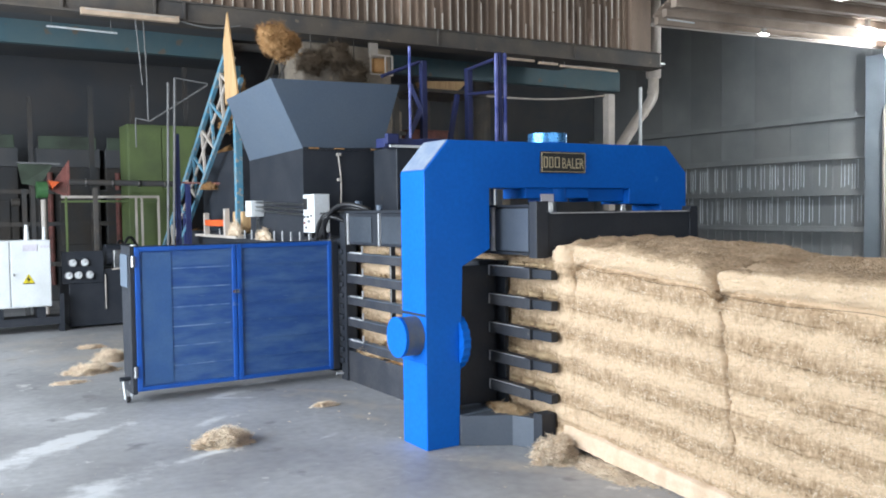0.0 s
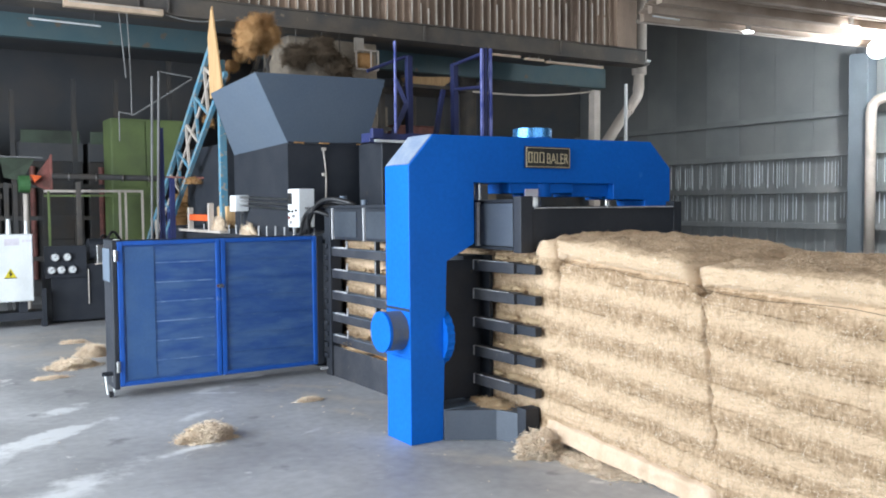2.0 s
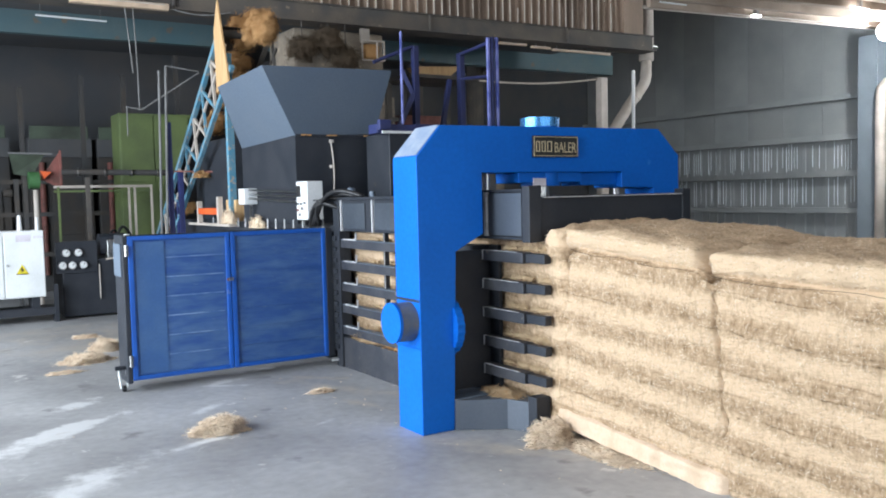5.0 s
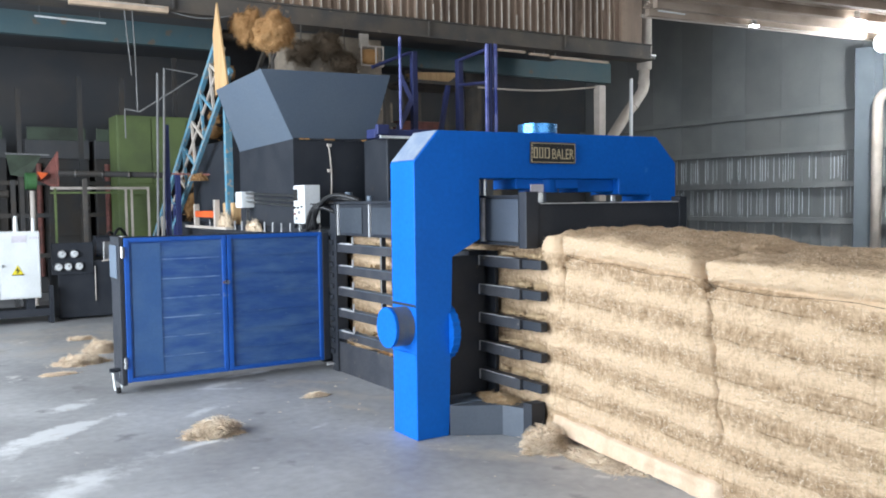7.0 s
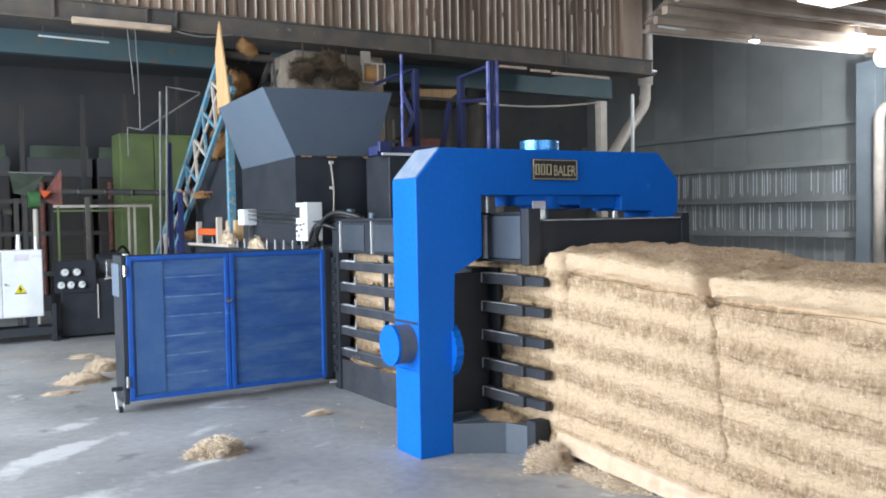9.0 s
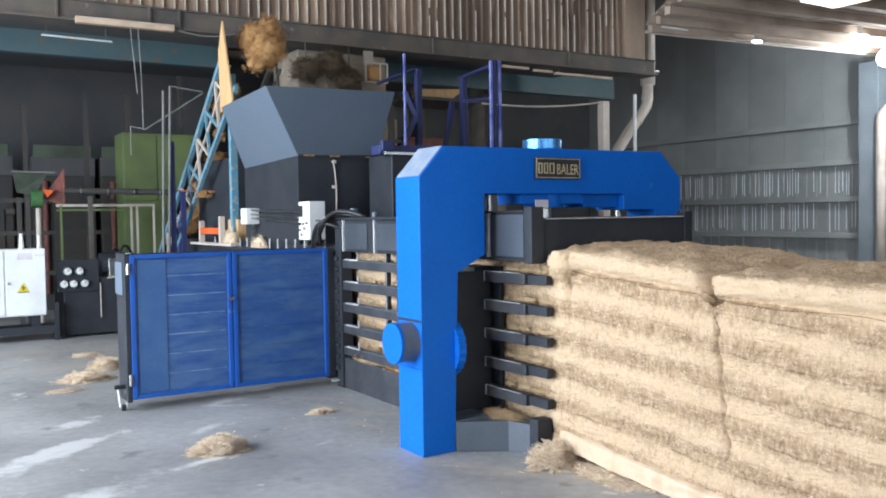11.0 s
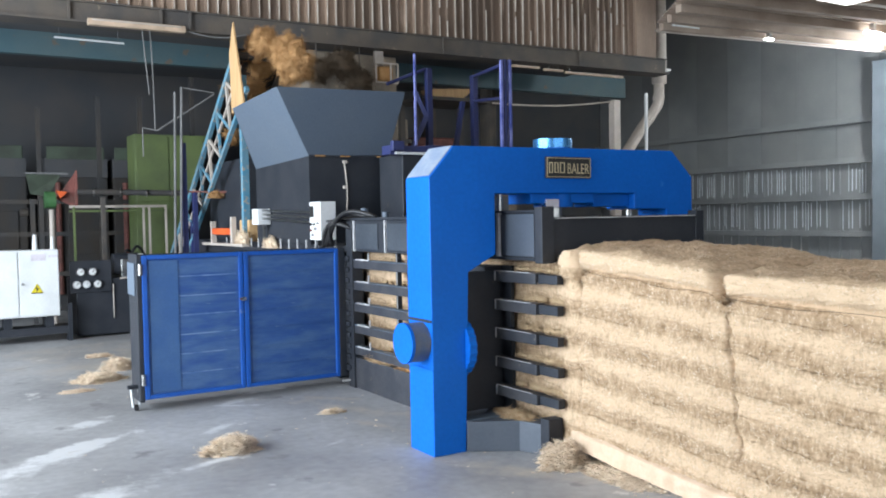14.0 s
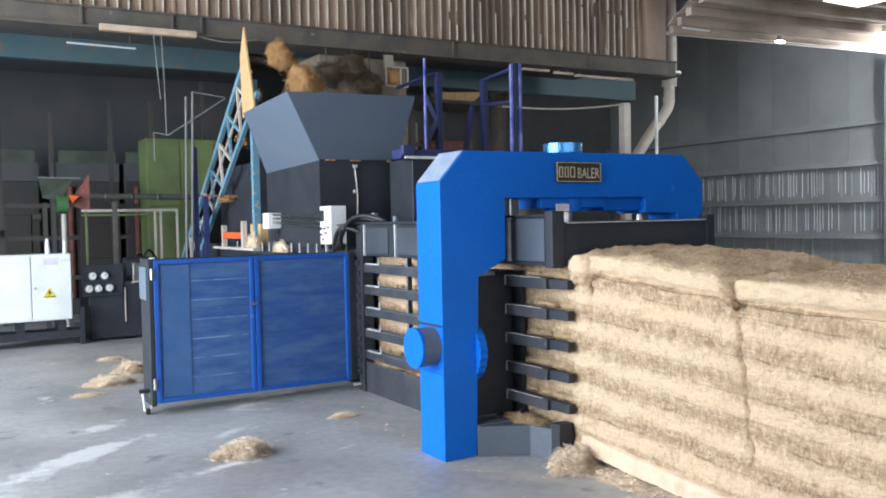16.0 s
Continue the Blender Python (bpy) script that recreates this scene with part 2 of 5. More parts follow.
def bands(name, pale, brown, lean, first, pitch):
    """Pressed fibre: paler ridges and browner grooves that follow the rails of the press."""
    m = bpy.data.materials.new(name)
    m.use_nodes = True
    n, l = m.node_tree.nodes, m.node_tree.links
    b = n["Principled BSDF"]
    b.inputs["Roughness"].default_value = 0.95
    b.inputs["Specular IOR Level"].default_value = 0.08
    geo = n.new("ShaderNodeNewGeometry")

    def math_node(op, a, c, v=0.0):
        x = n.new("ShaderNodeMath")
        x.operation = op
        for sock, val in zip(x.inputs, (a, c, v)):
            if isinstance(val, float):
                sock.default_value = val
            else:
                l.new(val, sock)
        return x.outputs[0]

    def noisy(scale, detail, stretch):
        mp = n.new("ShaderNodeMapping")
        mp.inputs["Scale"].default_value = stretch
        l.new(geo.outputs["Position"], mp.inputs[0])
        t = n.new("ShaderNodeTexNoise")
        t.inputs["Scale"].default_value, t.inputs["Detail"].default_value, t.inputs["Roughness"].default_value = scale, detail, 0.65
        l.new(mp.outputs[0], t.inputs["Vector"])
        return t.outputs["Fac"]
    dot = n.new("ShaderNodeVectorMath")
    dot.operation = "DOT_PRODUCT"
    l.new(geo.outputs["Position"], dot.inputs[0])
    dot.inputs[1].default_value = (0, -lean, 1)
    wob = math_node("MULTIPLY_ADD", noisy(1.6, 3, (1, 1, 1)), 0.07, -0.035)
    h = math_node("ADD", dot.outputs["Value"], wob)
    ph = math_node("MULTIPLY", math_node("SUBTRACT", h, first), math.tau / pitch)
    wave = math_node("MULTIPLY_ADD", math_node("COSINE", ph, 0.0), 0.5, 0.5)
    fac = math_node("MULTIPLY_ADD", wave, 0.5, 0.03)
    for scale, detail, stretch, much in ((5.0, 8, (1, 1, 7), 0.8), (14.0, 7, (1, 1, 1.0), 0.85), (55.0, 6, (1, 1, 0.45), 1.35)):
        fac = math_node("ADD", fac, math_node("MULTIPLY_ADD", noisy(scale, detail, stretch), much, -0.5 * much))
    # thin broken dark lines on both sides of each groove
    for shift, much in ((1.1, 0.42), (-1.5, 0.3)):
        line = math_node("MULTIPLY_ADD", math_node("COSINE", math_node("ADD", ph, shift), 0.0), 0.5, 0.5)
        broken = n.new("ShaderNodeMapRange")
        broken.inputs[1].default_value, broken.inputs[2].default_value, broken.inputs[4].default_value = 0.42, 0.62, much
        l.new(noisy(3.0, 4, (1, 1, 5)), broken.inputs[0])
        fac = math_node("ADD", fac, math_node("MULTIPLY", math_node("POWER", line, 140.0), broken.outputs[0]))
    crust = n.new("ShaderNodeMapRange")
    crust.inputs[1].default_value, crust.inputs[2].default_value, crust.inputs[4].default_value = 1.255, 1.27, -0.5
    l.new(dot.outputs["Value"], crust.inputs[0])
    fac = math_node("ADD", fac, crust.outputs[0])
    # upward faces tinted browner: the tops' weaker light put into the colour
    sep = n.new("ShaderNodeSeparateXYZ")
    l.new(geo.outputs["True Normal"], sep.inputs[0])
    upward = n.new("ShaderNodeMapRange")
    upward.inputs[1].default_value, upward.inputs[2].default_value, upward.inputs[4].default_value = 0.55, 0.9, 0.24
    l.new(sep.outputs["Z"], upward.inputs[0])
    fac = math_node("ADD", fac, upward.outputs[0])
    r = n.new("ShaderNodeValToRGB")
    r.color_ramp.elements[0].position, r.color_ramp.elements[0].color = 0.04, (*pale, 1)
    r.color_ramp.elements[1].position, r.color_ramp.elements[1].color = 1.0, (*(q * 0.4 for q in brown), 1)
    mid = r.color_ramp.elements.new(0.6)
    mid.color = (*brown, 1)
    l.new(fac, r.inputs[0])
    l.new(r.outputs[0], b.inputs["Base Color"])
    bp = n.new("ShaderNodeBump")
    bp.inputs["Strength"].default_value, bp.inputs["Distance"].default_value = 1.0, 0.035
    l.new(noisy(30.0, 10, (1, 0.55, 1.6)), bp.inputs["Height"])
    l.new(bp.outputs[0], b.inputs["Normal"])
    return m


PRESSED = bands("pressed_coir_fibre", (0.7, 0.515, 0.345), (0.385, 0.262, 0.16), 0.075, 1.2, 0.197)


def floor_material():
    """Worn concrete: grey patches, fine grit, and pale dust swept into streaks."""
    m = material("ground_concrete", (0.4, 0.405, 0.415), 0.5, second=(0.26, 0.262, 0.27), scale=0.9, bump=0.1, fine=14, worn=(0.2, 0.2, 0.205), wear=0.09)
    n, l = m.node_tree.nodes, m.node_tree.links
    b = n["Principled BSDF"]
    base = b.inputs["Base Color"].links[0].from_socket
    geo = n.new("ShaderNodeNewGeometry")

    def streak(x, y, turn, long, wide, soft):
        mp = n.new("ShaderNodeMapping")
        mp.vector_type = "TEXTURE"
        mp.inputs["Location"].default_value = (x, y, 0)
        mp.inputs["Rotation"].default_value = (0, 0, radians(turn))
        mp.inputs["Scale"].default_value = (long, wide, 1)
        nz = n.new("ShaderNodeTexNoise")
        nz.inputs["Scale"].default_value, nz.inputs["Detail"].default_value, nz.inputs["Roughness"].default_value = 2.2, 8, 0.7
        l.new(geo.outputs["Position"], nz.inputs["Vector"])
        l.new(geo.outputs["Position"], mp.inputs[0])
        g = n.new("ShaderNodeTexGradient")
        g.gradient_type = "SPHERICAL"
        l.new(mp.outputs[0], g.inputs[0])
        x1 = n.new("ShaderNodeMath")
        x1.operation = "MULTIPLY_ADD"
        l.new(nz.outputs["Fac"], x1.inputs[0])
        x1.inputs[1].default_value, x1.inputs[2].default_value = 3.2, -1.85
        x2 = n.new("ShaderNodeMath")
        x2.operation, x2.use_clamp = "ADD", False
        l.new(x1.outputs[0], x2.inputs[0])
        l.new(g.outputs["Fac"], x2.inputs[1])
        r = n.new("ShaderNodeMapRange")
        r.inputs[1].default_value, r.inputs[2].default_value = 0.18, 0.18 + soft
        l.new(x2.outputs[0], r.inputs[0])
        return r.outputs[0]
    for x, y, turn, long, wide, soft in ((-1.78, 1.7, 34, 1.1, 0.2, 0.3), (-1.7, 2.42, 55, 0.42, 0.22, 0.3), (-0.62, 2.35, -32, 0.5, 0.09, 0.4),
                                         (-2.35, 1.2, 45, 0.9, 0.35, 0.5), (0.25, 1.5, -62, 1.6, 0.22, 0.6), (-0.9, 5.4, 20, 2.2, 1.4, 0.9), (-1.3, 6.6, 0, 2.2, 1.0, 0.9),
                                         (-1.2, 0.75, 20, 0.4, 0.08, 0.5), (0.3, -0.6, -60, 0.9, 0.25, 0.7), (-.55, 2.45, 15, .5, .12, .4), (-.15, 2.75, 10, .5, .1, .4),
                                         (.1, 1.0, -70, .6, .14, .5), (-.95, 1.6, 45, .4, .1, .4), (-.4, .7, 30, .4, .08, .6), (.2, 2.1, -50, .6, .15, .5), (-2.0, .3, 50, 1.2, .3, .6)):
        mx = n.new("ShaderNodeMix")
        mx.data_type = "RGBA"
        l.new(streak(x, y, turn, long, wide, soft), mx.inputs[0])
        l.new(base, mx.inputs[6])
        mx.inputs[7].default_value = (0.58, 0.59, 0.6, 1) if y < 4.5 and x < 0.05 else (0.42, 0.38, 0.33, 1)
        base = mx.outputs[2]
    for scale, lo, tint in ((7.0, 0.66, (0.56, 0.56, 0.56, 1)), (4.0, 0.68, (0.17, 0.165, 0.16, 1)), (19.0, 0.7, (0.6, 0.57, 0.52, 1))):
        nz = n.new("ShaderNodeTexNoise")
        nz.inputs["Scale"].default_value, nz.inputs["Detail"].default_value, nz.inputs["Roughness"].default_value = scale, 9, 0.75
        nz.inputs["Distortion"].default_value = 1.2
        l.new(geo.outputs["Position"], nz.inputs["Vector"])
        r = n.new("ShaderNodeMapRange")
        r.inputs[1].default_value, r.inputs[2].default_value, r.inputs[4].default_value = lo - 0.05, lo + 0.06, 0.75
        l.new(nz.outputs["Fac"], r.inputs[0])
        mx = n.new("ShaderNodeMix")
        mx.data_type = "RGBA"
        l.new(r.outputs[0], mx.inputs[0])
        l.new(base, mx.inputs[6])
        mx.inputs[7].default_value = tint
        base = mx.outputs[2]
    l.new(base, b.inputs["Base Color"])
    return m


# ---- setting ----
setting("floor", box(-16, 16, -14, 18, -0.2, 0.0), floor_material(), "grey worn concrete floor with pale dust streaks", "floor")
LEAN = radians(-1.9)
MT = Matrix.Rotation(LEAN, 3, "Z")


def mezz(u, v=0.0, z=0.0):
    """A point on the line of the upper wall: u along it, v behind it."""
    return MT @ Vector((u, v, z)) + Vector((-1.6, 7.09, 0))


def mbox(u0, u1, v0, v1, z0, z1, bm=None):
    c = mezz((u0 + u1) / 2, (v0 + v1) / 2, (z0 + z1) / 2)
    return box(c.x - (u1 - u0) / 2, c.x + (u1 - u0) / 2, c.y - (v1 - v0) / 2, c.y + (v1 - v0) / 2, z0, z1, bm=bm, turn=MT)


def ribbed(u0, u1, place, z0, z1, pitch, deep, thick=0.02):
    """A sheet with upright ribs; place(u, v, z) lays it out."""
    bm = bmesh.new()
    prof, u = [], u0
    rnd = random.Random(3)
    while u < u1:
        j = rnd.uniform(-0.01, 0.01)
        prof += [(u, 0), (u + pitch * 0.68 + j, rnd.uniform(-0.004, 0.004)), (u + pitch * 0.74 + j, -deep), (u + pitch * 0.94 + j, -deep)]
        u += pitch
    rows = [[bm.verts.new(place(a, b + off, z)) for a, b in prof] for z, off in ((z0, 0), (z1, 0), (z1, thick), (z0, thick))]
    for k in range(4):
        p, q = rows[k], rows[(k + 1) % 4]
        for i in range(len(prof) - 1):
            bm.faces.new((p[i], p[i + 1], q[i + 1], q[i]))
    bmesh.ops.recalc_face_normals(bm, faces=bm.faces)
    return bm


upper = setting("wall_upper", mbox(-8, 10.1, 0.05, 0.08, 4.36, 7.6), CLAD, "rusty brown corrugated cladding above the beam", "wall")
PITCH = 0.145
for i in range(18):
    part("sheet", ribbed(-8 + i * PITCH * 7, -8 + (i + 1) * PITCH * 7 - 0.001, lambda u, v, z: mezz(u, v + 0.003 * (i % 3), z), 4.36, 7.6, PITCH, 0.03), CLAD, upper)
# broken pale strips paint the bright light lines along the ribs
ribs = bmesh.new()
rnd = random.Random(8)
for i in range(122):
    u = -8 + i * PITCH + PITCH * 0.84 + rnd.uniform(-0.008, 0.008)
    z = 4.36
    while z < 7.4:
        top = min(z + rnd.uniform(0.25, 1.4), 7.6)
        if rnd.random() < 0.8:
            w = rnd.uniform(0.003, 0.011)
            mbox(u - w, u + w, -0.048, -0.031, z, top, bm=ribs)
        z = top + rnd.uniform(0, 0.3)
tagged(part("sheet_rib", ribs, RIBGLINT, upper, "pale strips painting bright light along the ribs"), kind="stuff")
setting("trim", mbox(9.95, 10.42, -0.06, -0.02, 4.38, 7.6), CLAD, "plain brown end sheet of the cladding", "trim")
beam = setting("beam", mbox(-8, 10.6, -0.1, 0.2, 4.12, 4.36), SOOT, "sooty dented steel beam under the cladding", "beam")
for u in (-2.0, 0.5, 1.62, 2.0, 5.9, 8.6):
    part("stiffener", mbox(u, u + 0.03, -0.14, -0.1, 4.13, 4.345), SOOT, beam)
part("flange", mbox(-8, 10.6, -0.15, -0.1, 4.345, 4.365), SOOT, beam)
part("flange", mbox(-8, 10.65, -0.16, 0.25, 4.09, 4.12), SOOT, beam)
setting("beam_rear", bar((-8, 9.45, 4.29), (10.5, 9.35, 4.29), 0.16, 0.42), TEAL, "faded teal steel beam deep in the hall", "beam")
setting("slab_under_upper_floor", mbox(-8, 10.3, 0.25, 5.5, 4.42, 4.5), DARK, "underside of the upper floor, coloured dark for dimness", "ceiling")
east = setting("wall_east", box(14.03, 14.2, -14, 18, 0, 8), WALLGREY, "grey corrugated metal side wall with light slits", "wall")
for i in range(18):
    part("sheet", ribbed(-4 + i * 0.96, -3.04 + i * 0.96, lambda u, v, z: Vector((14 + v, u, z)), 0, 2.6, 0.24, 0.015), WALLGREY, east)
    part("upper_sheet", box(13.985, 14.02, -4 + i * 0.96, -3.045 + i * 0.96, 2.6, 8), WALLGREY, east)
for z in (1.04, 1.81, 2.57, 3.4):
    part("girt", box(13.8, 13.95, -12, 14, z - 0.06, z + 0.06), WALLGREY, east)
rnd = random.Random(5)
slits = bmesh.new()
for i in range(80):
    y = 4.8 + i * 0.075 + rnd.uniform(-0.02, 0.02)
    for z0, z1 in ((1.1, 1.75), (1.88, 2.5)):
        if rnd.random() < (0.62 if z0 < 1.2 else 0.5):
            a, c = z0 + rnd.uniform(0, 0.12), z1 - rnd.uniform(0, 0.1)
            box(13.938, 13.942, y, y + rnd.uniform(0.006, 0.014), a, c, bm=slits)
tagged(part("light_slit", slits, SLIT, east, "thin slits of daylight between the sheets"), kind="stuff")
setting("column_east", box(13.5, 13.8, 5.05, 5.46, 0, 4.5, 0.01), COLUMNBLUE, "faded blue grey steel column at the side wall", "column")
tagged(part("side_pipe", tube([(13.4, 4.92, 0), (13.4, 4.92, 2.0), (13.4, 4.92, 3.3), (13.4, 4.89, 3.43), (13.4, 4.8, 3.52), (13.4, 4.66, 3.55), (13.4, 3.6, 3.55)], 0.1, 14), PVC, None, "", True), "pale grey plastic pipe bent at the top", "pipe", "", "structure")
setting("wall_north", box(-16, 14, 14, 14.2, 0, 8), DARK, "back wall, coloured dark for dimness", "wall")
# unseen walls added to keep sky light to the openings
west = setting("wall_west", box(-9.2, -9, 6.4, 14, 0, 8), WALLGREY, "unseen grey wall added beside a wide opening", "wall")
part("lintel", box(-9.2, -9, -12, 6.4, 5.6, 8), WALLGREY, west)
part("pier", box(-9.2, -9, -12, -4.1, 0, 5.6), WALLGREY, west)
south = setting("wall_south", box(8, 14, -12.2, -12, 0, 8), WALLGREY, "unseen grey wall added beside a wide opening", "wall")
part("lintel", box(-9.2, 8, -12.2, -12, 5.6, 8), WALLGREY, south)
part("pier", box(-9.2, -6.5, -12.2, -12, 0, 5.6), WALLGREY, south)
# unseen roof added to shut out the sky from above
setting("ceiling_main", box(-9.2, 14.2, -12.2, 14.2, 8, 8.15), ROOF, "unseen brown roof added to close the hall", "ceiling")


def eaves(x, back=0.0):
    """The slanting edge of the low roof, and lines parallel to it."""
    return 4.99 - 0.12 * (x - 7.24) - back


ce = prism([(7.2, eaves(7.2)), (5.2, 2.0), (5.2, -12), (14, -12), (14, eaves(14))], 2, 4.5, 4.56)
rnd = random.Random(12)
for back, x0, w in ((0.06, 7.15, 0.05), (0.55, 6.85, 0.05), (1.1, 6.5, 0.06), (1.75, 6.1, 0.05), (2.4, 5.7, 0.06), (3.3, 5.3, 0.05), (4.6, 5.3, 0.06), (6.2, 5.3, 0.06)):
    bar((x0, eaves(x0, back), 4.44), (14, eaves(14, back), 4.44), w * 2, 0.12, bm=ce)
for i in range(70):
    back = 0.1 + i * 0.13
    x0 = max(5.3, 7.1 - back * 0.62)
    bar((x0, eaves(x0, back), 4.497), (14, eaves(14, back), 4.497), rnd.uniform(0.02, 0.05), rnd.uniform(0.015, 0.03), bm=ce)
setting("ceiling_east", ce, ROOF, "low brown corrugated roof with purlins", "ceiling")
setting("trim_edge", bar((7.1, eaves(7.1), 4.39), (14, eaves(14), 4.39), 0.035, 0.05), PVC, "pale edge strip of the low roof", "trim")
# short white rod added in place of a pale slit
tagged(part("conduit", rod((6.95, 4.52, 4.36), (7.5, 4.5, 4.36), 0.014, 8), WHITE), "white rod added for a pale slit under the low roof", "conduit")
tagged(part("conduit", rod((8.6, eaves(8.6, 0.2), 4.36), (10.9, eaves(10.9, 0.2), 4.36), 0.012, 8), PVC), "long pale conduit under the low roof", "conduit")
setting("skylight", box(7.5, 8.25, 2.0, 2.55, 4.36, 4.377), SKYLIGHT, "bright translucent sheet in the low roof", "skylight")

# ---- lamps, pipes and wires on the structure ----
flood = thing("flood_lamp", "bright white flood lamp hung under the low roof", "lamp", (12.07, 4.1, 4.36))
part("lamp_body", box(11.96, 12.2, 4.08, 4.16, 4.16, 4.36, 0.01), STEEL, flood)
# disc drawn wide so that the lamp's glare is in its shape
part("lamp_glass", rod((12.08, 4.06, 4.255), (12.03, 3.99, 4.245), .16, 28), FLOOD, flood, "glowing white lamp glass widened to its glare")
part("bracket", bar((12.08, 4.12, 4.3), (12.08, 4.12, 4.5), 0.03), STEEL, flood)
for x, y, w in ((9.15, 4.51, 0.08), (10.27, 3.42, 0.2)):
    sl = thing("roof_lamp", "small bright lamp under the low roof", "lamp", (x, y, 4.38), "roof lamps")
    part("lamp_glass", box(x - w, x + w, y - 0.04, y + 0.04, 4.33, 4.36, 0.01), FLOOD, sl)
    part("bracket", box(x - 0.03, x + 0.03, y - 0.03, y + 0.03, 4.36, 4.5), STEEL, sl)


def tube_light(u0, u1, v, z, h=0.05):
    c = mezz((u0 + u1) / 2, v, z)
    ob = thing("tube_light", "cream dusty tube light housing under the beam", "lamp", c, "tube lights")
    part("housing", mbox(u0, u1, v - h, v + h, z - h, z + h * 0.6), CREAM, ob, "cream painted housing")
    part("tube", rod(mezz(u0 + 0.05, v - h, z + h * 0.3), mezz(u1 - 0.05, v - h, z + h * 0.3), h * 0.22), PVC, ob, "unlit dusty tube")
    for u in (u0 + 0.1, u1 - 0.1):
        part("hanger", rod(mezz(u, v, z), mezz(u, v + (0.1 if v < 0 else 0), 4.12), 0.006, 6), STEEL, ob)


tube_light(0.72, 1.92, -0.2, 4.1)
tube_light(7.35, 7.9, 0.1, 4.06, 0.025)
tube_light(8.0, 8.4, 0.1, 4.04, 0.025)
tube_light(8.45, 9.75, 0.1, 4.02, 0.025)
tagged(part("bare_tube", rod((-1.16, 7.8, 4.05), (-.27, 7.8, 4.04), 0.014, 8), WHITE), "bare unlit tube under the upper floor", "lamp")
for x in (-1.1, -.35):
    tagged(part("wire", rod((x, 7.8, 4.04), (x, 7.8, 4.44), 0.004, 5), DULL), "thin wire holding a bare tube", "wire")
down = thing("downpipe", "pale grey plastic downpipe with a bent foot", "pipe", (9.26, 7.05, 2.7))
part("pipe", tube([(9.26, 7.06, z) for z in (7.4, 6, 5, 4.0)], 0.14, 14), PVC, down, "", True)
part("pipe", tube([(9.26, 7.06, 4.02), (9.25, 7.06, 3.75), (9.23, 7.06, 3.62), (9.17, 7.06, 3.53), (8.8, 7.06, 3.14), (8.47, 7.06, 2.75), (7.9, 7.06, 2.1)], 0.1, 14), PVC, down, "", True)
part("clip", box(8.95, 9.3, 6.8, 7.0, 4.2, 4.24), STEEL, down)
part("collar", rod((9.24, 7.06, 3.7), (9.25, 7.06, 3.78), 0.112, 14), PVC, down)
part("collar", rod((9.0, 7.06, 3.35), (8.94, 7.06, 3.28), 0.112, 14), PVC, down)
tagged(part("post", box(7.41, 7.56, 6.3, 6.44, 0, 3.5, 0.01), PVC), "slim pale grey steel post under the beam", "post", "", "structure")
tagged(part("post", rod((8.24, 6.4, 0), (8.26, 6.4, 3.67), 0.03), WHITE), "thin bright steel pole under the beam", "post", "", "structure")
tagged(part("conduit", tube(arc((5.2, 6.75, 3.38), (7.46, 6.38, 3.48), (0, 0, -0.06)), 0.016, 6), PVC), "thin pale conduit strung to a post", "conduit")
tagged(part("cable", tube(arc(mezz(1.95, -0.2, 4.08), mezz(2.75, -0.2, 4.1), (0, 0, -0.06)), 0.009, 6), DULL), "slack pale cable hung under the beam", "cable")
tagged(part("cable", tube(arc((-.2, 7.0, 4.1), (-.13, 7.0, 3.24), (0.0, 0, 0)), 0.008, 6), DULL), "pale cable hanging from the beam", "cable")
tagged(part("cable", tube(arc((-.09, 7.05, 4.1), (-0.07, 7.0, 2.76), (0.01, 0, 0)), 0.009, 6), DULL), "pale cable hanging from the beam", "cable")
fl = thing("work_lamp", "square caged work lamp with a pale bracket", "lamp", (3.35, 6.95, 4.09))
part("bracket", box(3.2, 3.35, 6.97, 7.03, 3.88, 4.11, 0.01), PVC, fl)
for a, c in (((3.18, 3.61), (3.55, 3.61)), ((3.18, 3.9), (3.55, 3.9)), ((3.18, 3.61), (3.18, 3.9)), ((3.55, 3.61), (3.55, 3.9)), ((3.43, 3.61), (3.43, 3.9))):
    part("cage_bar", bar((a[0], 6.9, a[1]), (c[0], 6.9, c[1]), 0.02), PVC, fl, "cream wire cage bar")
part("lamp_body", box(3.24, 3.5, 6.93, 7.05, 3.64, 3.87, 0.05), LOOSE, fl, "lamp body brown with fibre dust")


# ---- baler ----
baler = thing("baler", "large horizontal baler with a bright blue press frame", "baler", (1.2, 2.0, 0))
frame_outline = [(0, 0), (0, 1.8), (.185, 2.005), (2.16, 2.02), (2.375, 1.82), (2.375, 0), (2.12, 0), (2.12, 1.2), (2.1, 1.575), (1.77, 1.58), (1.77, 1.695),
                 (.505, 1.695), (.505, 1.29), (.285, 1.18), (.245, 0)]
fr = part("press_frame", prism(frame_outline, 1, 0.0, 0.31, 0.006), BLUE, baler, "bright blue welded steel press frame")
part("cylinder", rod((1.128, .16, 1.6), (1.128, .16, 2.02), .142, 48), BLUE, fr)
part("cylinder_head", rod((1.128, .16, 2.0), (1.128, .16, 2.085), .14, 48), BLUECHROME, fr, "plated cylinder head with blue reflection coloured in")
part("cylinder_block", box(.83, 1.4, .03, .3, 1.625, 1.7, .006), BLUE, fr)
part("haunch", box(1.42, 1.78, .06, .28, 1.6, 1.7, .006), BLUE, fr)
part("piston_rod", rod((1.128, .16, 1.5), (1.128, .16, 1.63), .06, 20), STEEL, fr, "shiny steel piston rod")
